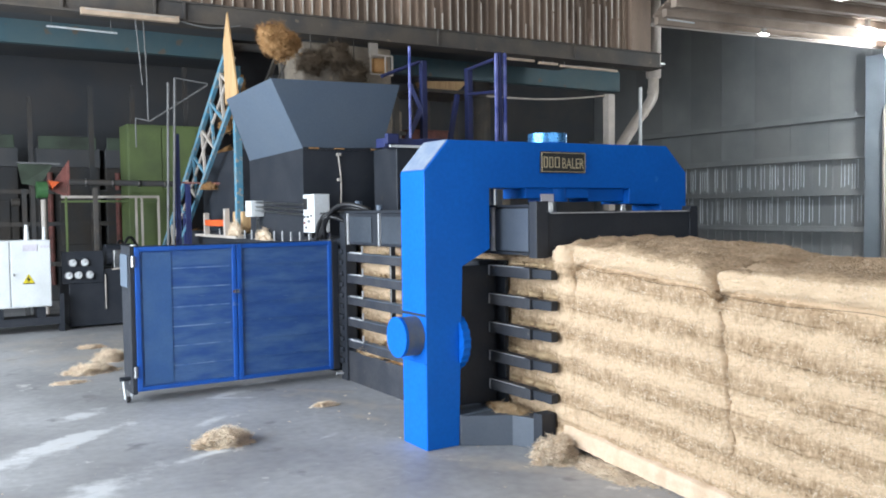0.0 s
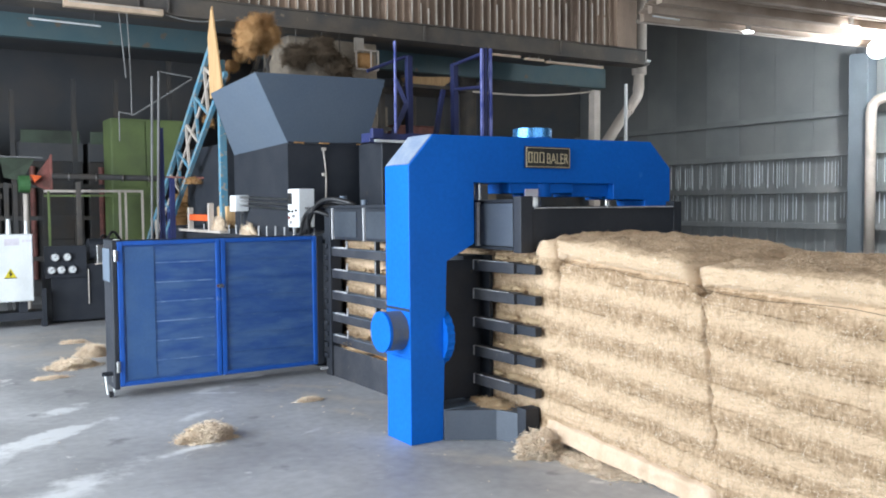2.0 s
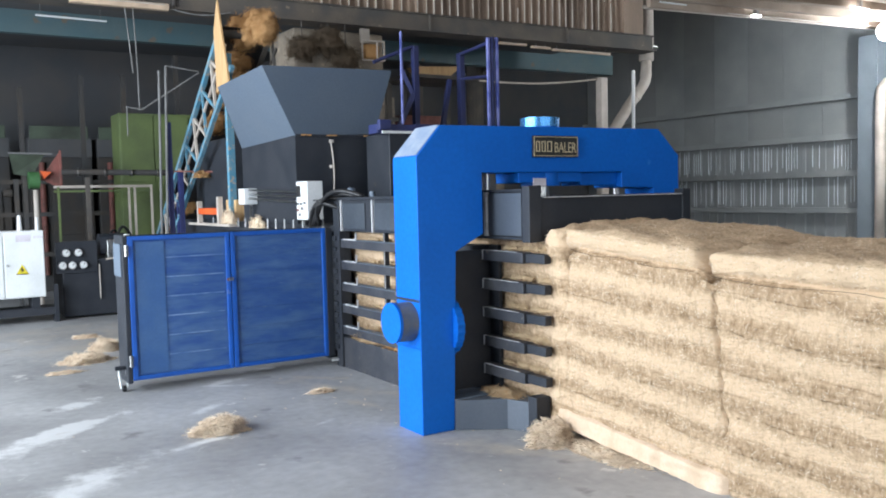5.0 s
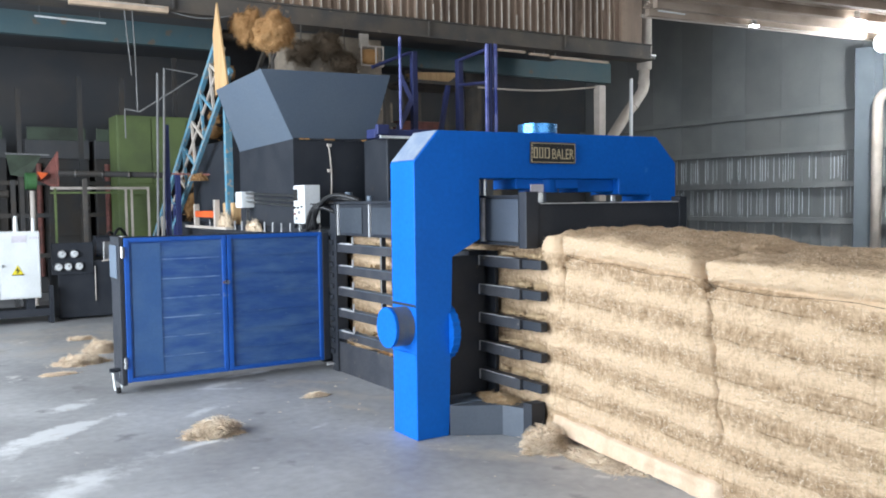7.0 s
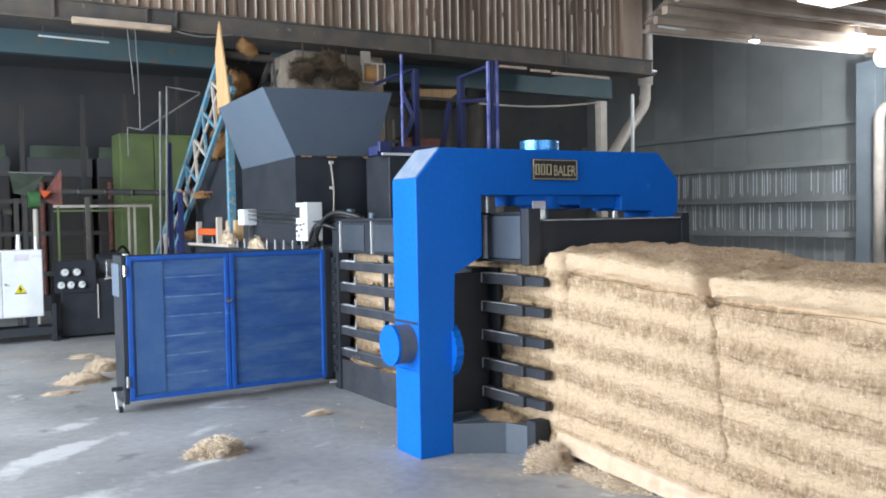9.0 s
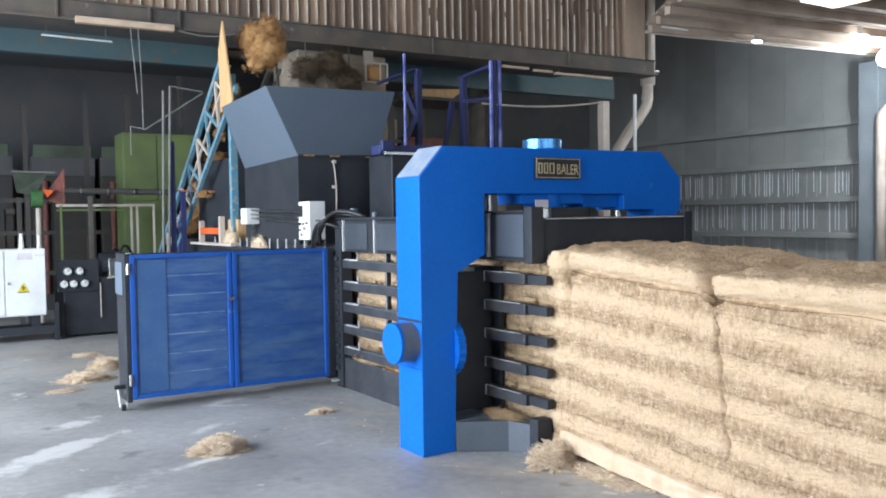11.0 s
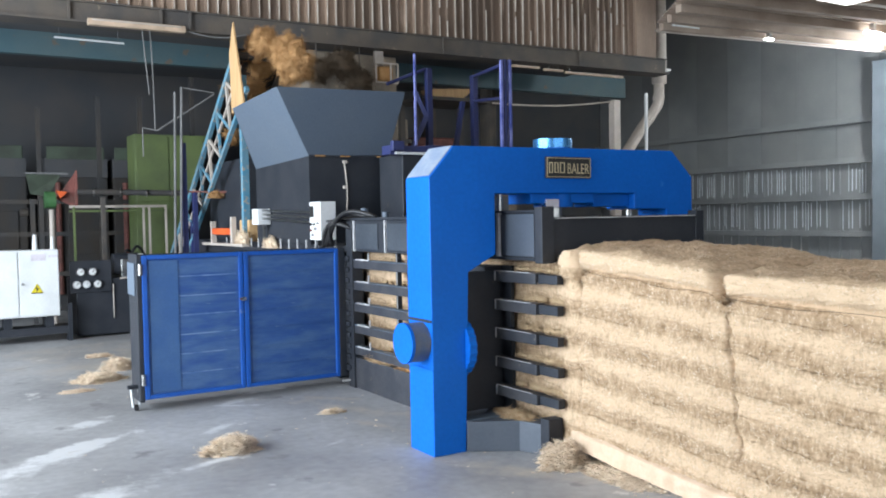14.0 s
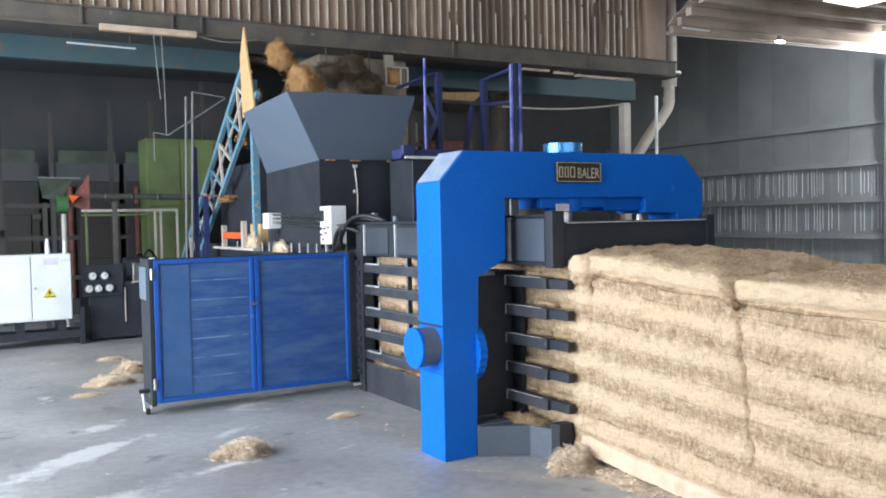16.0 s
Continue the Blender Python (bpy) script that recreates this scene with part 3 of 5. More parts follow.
part("guide_rod", rod((.68, .2, 1.4), (.68, .2, 1.7), .022, 12), STEEL, fr, "shiny steel guide rod")
part("guide_rod", rod((1.9, .2, 1.4), (1.9, .2, 1.62), .022, 12), STEEL, fr, "shiny steel guide rod")
part("sticker", box(.955, 1.065, .018, .029, 1.6, 1.655), PAPER, fr, "small pale sticker")
# thin pale grey blue plate over the sloping top
part("dust_film", quad((.006, .01, 1.809), (.006, .3, 1.809), (.181, .3, 2.003), (.181, .01, 2.003), -.004), PALEFILM, fr, "pale grey blue film on the sloping top")
# black strip paints the shadow line above the boss
part("slot", box(-.005, .003, .004, .3, .868, .884), BLACK, fr, "painted shadow line above the boss")
boss = part("pivot_boss", rod((-.12, .14, .735), (.02, .14, .735), .128, 36), DUSTYBLUE, fr, "dust-greyed round boss")
bossrim = part("boss_rim", rod((-.14, .14, .735), (-.118, .14, .735), .132, 36), BLUE, boss, "bright blue face of the boss")
gear = bmesh.new()
teeth = [((.195 + (.008 if i % 2 else 0)) * math.cos(i * math.tau / 48), (.195 + (.008 if i % 2 else 0)) * math.sin(i * math.tau / 48)) for i in range(48)]
prism([(.14 + c, .68 + s) for c, s in teeth], 0, .25, .305, bm=gear)
part("pivot_disc", gear, BLUE, fr, "blue disc with a notched rim")
for i in range(8):
    a = i * math.tau / 8
    part("bolt", rod((.3, .14 + .15 * math.cos(a), .68 + .15 * math.sin(a)), (.318, .14 + .15 * math.cos(a), .68 + .15 * math.sin(a)), .014, 6), BLUE, fr)
for x0, x1, y0, y1, z0, z1 in ((-.008, .0, .0, .31, .56, .566),):
    part("weld_seam", box(x0, x1, y0, y1, z0, z1), BLUE, fr)
sign = part("nameplate", box(.925, 1.328, -.022, -.006, 1.8, 1.948, .004), INK, fr, "black nameplate with pale gold lettering")
rim = bmesh.new()
for a in ((.93, 1.323, 1.806, 1.811), (.93, 1.323, 1.937, 1.942), (.93, .935, 1.811, 1.937), (1.318, 1.323, 1.811, 1.937)):
    box(a[0], a[1], -.0245, -.0215, a[2], a[3], bm=rim)
part("border", rim, GOLD, sign)


def lettering(text, size, at, width, mat, parent, name="lettering"):
    cu = bpy.data.curves.new(name, "FONT")
    cu.body, cu.size, cu.extrude, cu.resolution_u = text, size, 0.001, 3
    tmp = new(name, cu)
    bpy.context.view_layer.update()
    me = bpy.data.meshes.new_from_object(tmp.evaluated_get(bpy.context.evaluated_depsgraph_get()))
    bpy.data.objects.remove(tmp)
    bm = bmesh.new()
    bm.from_mesh(me)
    xs = [v.co.x for v in bm.verts]
    k = width / (max(xs) - min(xs))
    for v in bm.verts:
        v.co = Vector((at[0] + (v.co.x - min(xs)) * k, at[1] - v.co.z, at[2] + v.co.y))
    return part(name, bm, mat, parent)


lettering("BALER", .105, (1.112, -.025, 1.832), .196, GOLD, sign)
# maker's mark: three plain hollow shapes
for x, w in ((.947, .034), (.996, .034), (1.045, .042)):
    mk = bmesh.new()
    for q in ((x, x + .007, 1.836, 1.91), (x + w - .007, x + w, 1.836, 1.91), (x + .007, x + w - .007, 1.903, 1.91), (x + .007, x + w - .007, 1.836, 1.843)):
        box(q[0], q[1], -.0265, -.0225, q[2], q[3], bm=mk)
    part("mark", mk, GOLD, sign)

# channel in front of the frame
ZB = [1.133 - .197 * i for i in range(5)]
for z in ZB:
    rail = part("side_rail", box(.6, .68, -.3, .2, z - .036, z + .036, .005), DUSTY, baler, "black square steel side rail")
    part("rail_end", box(.625, .68, -.49, -.297, z - .03, z + .03, .004), BLACK, rail)
    # pale strips paint the lit edges of the front rails
    part("rail_cap", box(.594, .6, .142, .152, z - .03, z + .036), WORNLIT, rail, "scuffed edge with its lit brightness painted on")
    part("rail_edge", box(.594, .604, -.25, .142, z + .0365, z + .04), WORNLIT, rail, "scuffed edge with its lit brightness painted on")
part("backing_plate", box(.27, .645, .16, .2, .22, 1.17, .004), BLACK, baler)
part("backing_post", box(.55, .7, .2, .42, .05, 1.2, .004), BLACK, baler)
part("backing_plate", box(.69, .72, .09, .2, .1, 1.2, .003), BLACK, baler)
pan = part("top_side_plate", box(.63, .66, -.3, .42, 1.262, 1.57, .003), BLACK, baler)
part("panel", box(.618, .63, -.27, .1, 1.275, 1.555, .002), MIDSLATE, pan, "slate grey side panel")
part("rib", box(.6, .63, .1, .13, 1.262, 1.57, .002), WORNLIT, pan, "worn steel rib")
part("edge", box(.598, .63, -.3, .3, 1.565, 1.58), BLACK, pan)
part("edge", box(.598, .63, -.3, .3, 1.25, 1.268), BLACK, pan)
part("corner_post", box(.6, .7, -.38, -.3, 1.235, 1.6, .004), BLACK, baler)
cross = part("front_crossbeam", box(.7, 2.0, -.37, -.3, 1.24, 1.515, .004), BLACK, baler)
part("lip", box(.7, 2.0, -.385, -.29, 1.512, 1.53), BLACK, cross, "black lip with a worn bright edge")
part("edge", box(.71, 1.98, -.39, -.384, 1.52, 1.527), WORNLIT, cross)
part("corner_post", box(2.0, 2.08, -.38, -.3, .1, 1.56, .004), BLACK, baler)
part("far_side_plate", box(2.0, 2.04, -.3, 2.5, .05, 1.5), BLACK, baler)
part("top_plate", box(.66, 2.0, -.3, 2.4, 1.3, 1.34), BLACK, baler)
part("channel_floor", box(.66, 2.0, -.42, 2.6, .03, .1), BLACK, baler)
skirt = part("base_skirt", prism([(.25, -.012), (.54, -.19), (.6, -.35), (.72, -.35), (.72, .3), (.25, .3)], 2, .0, .2, .004), MIDSLATE, baler, "slate grey base plate")
part("foot_post", box(.585, .7, -.44, -.353, 0, .245, .004), BLACK, baler)
# paler sheet paints the lit top of the skirt
part("edge", box(.25, .6, -.01, .1, .2, .206), SLATE, skirt)

# body behind the frame
part("sill_beam", box(.59, .66, .31, 2.45, 0, .28, .006), DUSTY, baler)
for z in ZB:
    rail = part("side_rail", box(.585, .66, .31, 2.4, z - .036, z + .036, .005), DUSTY, baler, "black square steel side rail")
    part("rail_bracket", bar((.575, 2.3, z + .045), (.575, 2.05, z + .045), .012), WORNLIT, rail, "worn bright bracket")
    part("rail_bracket", bar((.575, 2.05, z + .045), (.575, 2.05, z + .11), .012), WORNLIT, rail, "worn bright bracket")
    # paler slate strip paints the lit top of the rail
    part("top_edge", box(.583, .66, .31, 2.4, z + .0365, z + .041), SLATE, rail)
for y in (1.42, 1.62):
    part("upright", box(.63, .67, y, y + .03, .25, 1.26), BLACK, baler, "thin dark steel upright")
    part("upright_edge", box(.622, .63, y, y + .006, .25, 1.26), WORNLIT, baler)
part("hinge_post", box(.57, .68, 2.38, 2.5, 0, 1.53, .005), BLACK, baler)
side = part("top_side_plate", box(.6, .64, .31, 2.38, 1.25, 1.53, .004), BLACK, baler)
for y0, y1 in ((.4, 1.05), (1.12, 1.72), (1.9, 2.34)):
    part("panel", box(.59, .6, y0, y1, 1.275, 1.5, .002), PANEL, side, "slate grey side panel")
for y in (1.74, 2.35):
    part("rib", box(.58, .6, y, y + .018, 1.25, 1.53), WORNLIT, side, "worn steel rib")
part("top_rail", box(.575, .66, .31, 2.42, 1.53, 1.555, .003), BLACK, side)
part("stub", rod((.7, 2.36, 1.53), (.7, 2.36, 1.64), .035, 14), SLATE, baler)
part("stub", rod((.7, 1.95, 1.53), (.7, 1.95, 1.6), .028, 14), SLATE, baler)
part("top_plate", box(.66, 2.0, .31, 2.45, 1.5, 1.53), BLACK, baler)
part("rear_body", box(.62, 2.0, 2.5, 7.6, .12, 1.3, .01), BLACK, baler)
for y in (2.9, 4.2, 5.6, 7.2):
    part("foot", box(.66, .8, y, y + .2, 0, .12), BLACK, baler)
    part("foot", box(1.8, 1.94, y, y + .2, 0, .12), BLACK, baler)
part("ram_housing", box(.75, 1.9, 5.9, 7.4, 1.3, 2.35, .01), BLACK, baler)
part("deck_column", box(1.32, 1.95, 2.75, 3.25, 1.3, 2.18, .01), BLACK, baler)
# row of bolts and the hoses on top
for i in range(15):
    y = 2.7 + i * .24
    part("stud", rod((.56, y, 1.22), (.56, y, 1.345), .009, 8), WORNLIT, baler, "bright steel stud")
part("stud_bar", box(.53, .62, 2.6, 6.3, 1.2, 1.24), BLACK, baler)
for i, (p, q, lift) in enumerate((((.5, 2.75, 1.3), (.62, 1.98, 1.56), (-.08, 0, .16)), ((.5, 2.8, 1.3), (.66, 2.15, 1.56), (-.08, 0, .13)), ((.5, 2.85, 1.28), (.66, 2.4, 1.54), (-.1, 0, .1)), ((.52, 2.7, 1.3), (.6, 2.4, 1.45), (-.1, 0, .12)))):
    part("hose", tube(arc(p, q, lift, 12), .02, 8), RUBBER, baler, "black rubber hydraulic hose", True)
for i in range(3):
    part("link_rod", rod((.56, 3.28, 1.62 - i * .05), (.5, 4.55, 1.66 - i * .045), .011, 8), STEEL, baler)
jb = thing("junction_box", "small white junction box on a bracket", "box", (.52, 4.6, 1.3))
part("box_body", box(.44, .6, 4.53, 4.72, 1.5, 1.68, .012), WHITE, jb)
part("bracket", bar((.55, 4.62, 1.24), (.55, 4.62, 1.5), .03), STEEL, jb)
part("gland", rod((.52, 4.72, 1.58), (.52, 4.8, 1.58), .03, 12), PVC, jb)

# hopper
hop = thing("feed_hopper", "flared slate grey sheet steel feed hopper", "hopper", (1.05, 4.2, 1.3))
nk = part("neck", box(.6, .63, 3.4, 5.0, 1.3, 2.19), BLACK, hop, "black steel neck")
part("plate", box(.63, 1.5, 3.4, 3.43, 1.3, 2.19), BLACK, nk)
part("plate", box(.63, 1.5, 4.97, 5.0, 1.3, 2.19), BLACK, nk)
part("plate", box(1.47, 1.5, 3.43, 4.97, 1.3, 2.19), BLACK, nk)
part("cable", tube(arc((.98, 3.385, 2.15), (1.0, 3.385, 1.58), (.02, 0, 0), 8), .008, 6), PVC, nk, "pale cable")
for z in (2.12, 1.86):
    part("clip", box(.97, 1.01, 3.37, 3.4, z, z + .03), PVC, nk)
b0, b1, b2, b3 = (.6, 3.4, 2.19), (1.5, 3.4, 2.215), (1.5, 5.0, 2.2), (.6, 5.0, 2.15)
t0, t1, t2, t3 = (.165, 3.1, 2.815), (1.56, 3.1, 2.845), (1.56, 4.5, 2.8), (.165, 4.45, 2.77)
for nm, a in (("front_plate", (b0, b1, t1, t0)), ("side_plate", (b3, b0, t0, t3)), ("side_plate", (b1, b2, t2, t1)), ("rear_plate", (b2, b3, t3, t2))):
    part(nm, quad(*a, -.008), SLATE, hop)
part("seam", box(.6, 1.5, 3.385, 3.4, 2.18, 2.2), BLACK, hop)
for x in (.66, .72, .94, 1.0, 1.36):
    part("fibre_tuft", box(x, x + .05, 3.375, 3.39, 2.185, 2.2), LOOSE, hop)

# platform with a railing
plat = thing("access_platform", "navy steel platform with a tubular railing", "platform", (2.1, 3.2, 2.2))
part("deck", box(1.17, 1.6, 2.72, 2.9, 2.17, 2.26, .006), NAVY, plat)
part("deck", box(1.6, 2.95, 2.72, 4.3, 2.17, 2.27, .006), NAVY, plat)
# white strip paints the light caught by the deck's edge
part("kick_edge", box(1.22, 2.9, 2.7, 2.722, 2.17, 2.195), WHITE, plat, "white strip painting the lit deck edge")
part("bracket", box(1.17, 1.3, 2.66, 2.72, 2.2, 2.3, .01), NAVY, plat)
for x, h, w, m in ((1.48, 3.18, .021, LILAC), (2.535, 3.2, .03, LILAC), (2.585, 3.21, .03, NAVY), (2.645, 3.21, .032, LILAC)):
    part("post", box(x, x + w, 2.76, 2.76 + w, 2.27, h, .003), m, plat)
part("post", box(2.42, 2.49, 4.1, 4.17, 2.27, 3.32, .004), NAVY, plat)
part("post", box(3.07, 3.14, 4.1, 4.18, 2.2, 3.28, .004), NAVY, plat)
part("handrail", rod((2.42, 4.14, 3.31), (1.9, 4.14, 3.1), .02, 10), NAVY, plat)
part("handrail", rod((3.1, 4.14, 3.27), (2.56, 2.78, 3.15), .02, 10), NAVY, plat)
part("handrail", rod((3.1, 4.14, 2.97), (2.56, 2.78, 2.8), .018, 10), NAVY, plat)
part("brace", bar((2.94, 4.14, 2.95), (2.8, 4.14, 2.27), .05), NAVY, plat)
part("brace", bar((2.2, 4.2, 2.27), (2.42, 4.14, 2.75), .06), NAVY, plat)
part("brace", bar((2.3, 4.2, 3.05), (2.42, 4.14, 2.75), .05), NAVY, plat)
part("deck_arm", box(2.95, 3.25, 4.05, 4.3, 2.17, 2.23), NAVY, plat)

# control box
cb = thing("control_box", "white control box with a small dark screen", "control box", (.62, 3.13, 1.3))
part("case", box(.537, .705, 3.0, 3.27, 1.345, 1.72, .008), WHITE, cb)
part("screen", box(.53, .537, 3.16, 3.25, 1.57, 1.68, .002), INK, cb, "small dark screen")
for y, z, w, h, m in ((3.04, 1.42, .05, .06, PAPER), (3.1, 1.44, .06, .03, DULL), (3.17, 1.38, .05, .03, DULL), (3.04, 1.5, .05, .02, INK)):
    part("sticker", box(.532, .537, y, y + w, z, z + h), m, cb)
for y, z in ((3.22, 1.5), (3.22, 1.44), (3.14, 1.5)):
    part("button", rod((.522, y, z), (.537, y, z), .012, 10), OXIDE if z < 1.46 else INK, cb)
for x in (.56, .67):
    part("leg", bar((x, 3.1, 1.29), (x, 3.1, 1.35), .03), STEEL, cb)
for k in range(3):
    part("mark", box(.6 + k * .02, .612 + k * .02, 2.994, 3.0, 1.525, 1.54), INK, cb)

# guard gate, swung out
gate = thing("guard_gate", "blue two-leaf guard gate swung open on a caster", "gate", (-.35, 2.6, 0))
gx = ((-1.25, -.408), (-.402, .487))
for a, c in gx:
    leaf = part("gate_leaf", box(a + .04, c - .034, 2.515, 2.53, .13, 1.25), MESHBLUE, gate, "dusty blue sheet panel")
    ed = bmesh.new()
    for q in ((a, a + .042, .1, 1.28), (c - .036, c, .1, 1.28)):
        box(q[0], q[1], 2.495, 2.54, q[2], q[3], .006, bm=ed)
    for z in (.1, 1.244):
        box(a + .04, c - .035, 2.497, 2.538, z, z + .036, .006, bm=ed)
    part("leaf_frame", ed, GATEBLUE, leaf, "bright blue square tube frame")
    for i in range(6):
        z = .28 + i * .162
        part("rib", box(a + (.3 if a < -1 else .09), c - .06, 2.508, 2.516, z, z + .009), RIBBLUE if a < -1 else MESHBLUE, leaf)
part("plain_strip", box(-1.19, -.96, 2.508, 2.516, .15, 1.23), STRIPBLUE, gate, "smoother pale blue strip")
part("back_frame", box(-1.29, -1.25, 2.5, 2.82, .08, 1.29, .006), BLACK, gate, "black steel end frame")
part("end_cover", box(-1.3, -1.29, 2.56, 2.82, .95, 1.22, .004), SLATE, gate, "bare grey end cover")
part("back_frame", box(-1.25, .5, 2.75, 2.82, .1, .18, .004), BLACK, gate)
part("back_frame", box(-1.25, .5, 2.75, 2.82, 1.2, 1.28, .004), BLACK, gate)
part("back_frame", box(-1.25, .5, 2.6, 2.64, .12, 1.26), BLACK, gate)
part("back_frame", box(-.42, -.39, 2.545, 2.6, .12, 1.26), NAVY, gate)
part("hinge_column", box(.487, .55, 2.49, 2.6, .1, 1.28, .004), BLACK, gate)
for i in range(11):
    part("hinge_finger", box(.55, .6, 2.43, 2.56, .16 + i * .1, .205 + i * .1, .01), BLACK, gate)
part("latch", box(-.43, -.39, 2.475, 2.497, .86, .89, .004), STEEL, gate, "small steel latch")
part("latch_tag", box(-.445, -.425, 2.48, 2.497, .865, .885), OXIDE, gate, "red plastic tag")
for z in (.22, 1.12):
    part("hinge_pin", rod((-1.262, 2.49, z), (-1.262, 2.49, z + .09), .016, 10), STEEL, gate)
wheel = part("caster", rod((-1.315, 2.62, .025), (-1.285, 2.62, .025), .025, 16), RUBBER, gate)
part("fork", bar((-1.325, 2.62, .03), (-1.345, 2.6, .2), .014), WHITE, wheel)
part("fork", bar((-1.275, 2.62, .03), (-1.285, 2.6, .2), .014), WHITE, wheel)
part("caster_plate", box(-1.36, -1.25, 2.57, 2.65, .195, .21), BLACK, wheel)
part("arm", bar((-1.37, 2.6, .2), (-1.25, 2.6, .2), .03), BLACK, gate)
part("foot_bracket", tube([(.5, 2.47, .06), (.62, 2.47, .06), (.62, 2.47, .0)], .012, 8), WORNLIT, gate)


# ---- fibre ----
def strands(bm, spots, count, rnd, long, wide, lift=0.6):
    """Thin loose fibres that stand off the given (place, normal) spots."""
    for _ in range(count):
        p, nrm = spots[rnd.randrange(len(spots))]
        t = Vector((rnd.gauss(0, 1), rnd.gauss(0, 1), rnd.gauss(0, 1))).normalized()
        t = (t - nrm * t.dot(nrm) * 0.8 + nrm * lift * rnd.random()).normalized()
        s = t.cross(nrm if abs(t.dot(nrm)) < 0.95 else Vector((0, 0, 1))).normalized() * wide
        ln = long * rnd.uniform(0.4, 1.0)
        mid = p + t * ln * 0.5 + nrm * ln * rnd.uniform(0, 0.2)
        a, b, c, d = (bm.verts.new(v) for v in (p - s, p + s, mid + s * 0.7, mid - s * 0.7))
        e = bm.verts.new(p + t * ln)
        bm.faces.new((a, b, c, d))
        bm.faces.new((d, c, e))


def bale_mesh(x0, x1, y0, y1, z0, z1, lean, seed, crust=True, r=0.045, shear=0, amp=1.0):
    """A pressed bale: ridges between the rails, a thick rolled top layer, rounded uneven edges."""
    ring = []
    nz, nx = 64, 26
    zs = [z0 + (z1 - z0) * i / nz for i in range(nz + 1)]
    ring += [(x0, z, -1, 0) for z in zs]
    ring += [(x0 + (x1 - x0) * i / nx, z1, 0, 1) for i in range(1, nx)]
    ring += [(x1, z, 1, 0) for z in zs[::-4]]
    ring += [(x1 - (x1 - x0) * i / 6, z0, 0, -1) for i in range(1, 6)]
    ny = max(8, int((y1 - y0) / 0.022))
    bm = bmesh.new()
    rows, spots = [], []
    cx, cz = (x0 + x1) / 2, (z0 + z1) / 2
    off = Vector((seed * 7.3, seed * 3.1, seed))
    for j in range(ny + 1):
        y = y0 + (y1 - y0) * j / ny
        e = min(y - y0, y1 - y)
        inset = r * (1 - math.sqrt(max(0, 1 - (1 - min(e / r, 1)) ** 2)))
        row = []
        edge = inset
        for x, z, nx_, nz_ in ring:
            inset = edge * 0.45
            if z > z1 - 0.16:
                inset = 0.1 * (1 - math.sqrt(max(0, 1 - (1 - min(e / 0.1, 1)) ** 2)))
            p = Vector((x, y, z))
            # rounded long edges
            for ex, ez in ((x0, z1), (x1, z1)):
                dx, dz = abs(x - ex), abs(z - ez)
                if dx < r and dz < r:
                    c = Vector((ex + (r if ex == x0 else -r), y, ez - r))
                    d = Vector((p.x - c.x, 0, p.z - c.z))
                    if d.length > 1e-6:
                        p = c + d.normalized() * r
            d = Vector((p.x - cx, 0, p.z - cz)).normalized()
            n1 = noise.noise(p * 2.3 + off) * 0.022 + noise.noise(p * 9 + off) * 0.014 + noise.noise(p * 27 + off) * 0.016
            n1 *= amp
            if nx_ == -1:
                ph = (z - 1.133) / 0.197 * math.tau
                groove = -0.005 * math.cos(ph + 2 * noise.noise(Vector((0, y * 2, z * 3))))
                if crust:
                    top = z1 - z
                    if top < 0.115:
                        groove = 0.045
                    elif top < 0.15:
                        groove = -0.03
                p += Vector((-1, 0, 0)) * (n1 + groove)
            elif nz_ == 1:
                n1 += noise.noise(p * 4.5 + off) * 0.018
                p += Vector((0, 0, 1)) * (n1 + 0.012 * math.sin(math.pi * (x - x0) / (x1 - x0)))
            else:
                p += d * n1
            p = Vector((p.x + (cx - p.x) * inset / 0.5, p.y + n1 * 0.5 * (1 if e < r else 0), p.z + (cz - p.z) * inset / 0.6))
            p.z += lean * (y - y1)
            if shear:
                # the seam between two bales leans towards the foot
                p.y -= 0.125 * (z1 - z) * ((y1 - y) / (y1 - y0) if shear == 1 else 1.0)
            if not crust and amp == 1.0:
                s = min(max((-0.36 - y) / 0.12, 0), 1)
                p.z += 0.085 * s * max(0, (p.z - 0.9) / 0.35)
                p.x -= (0.048 + (0.03 if z > 1.1 else 0)) * s if nx_ == -1 else 0
            row.append(bm.verts.new(p))
            if nx_ == -1 or nz_ == 1:
                spots.append((p.copy(), Vector((nx_, 0, nz_))))
        rows.append(row)
    n = len(ring)
    for u, v in zip(rows, rows[1:]):
        for k in range(n):
            bm.faces.new((u[k], u[(k + 1) % n], v[(k + 1) % n], v[k]))
    for row, flip in ((rows[0], 1), (rows[-1], -1)):
        cen = bm.verts.new(sum((v.co for v in row), Vector()) / n)
        for k in range(n):
            f = (row[k], cen, row[(k + 1) % n])
            bm.faces.new(f[::flip])
    bmesh.ops.recalc_face_normals(bm, faces=bm.faces)
    return bm, spots


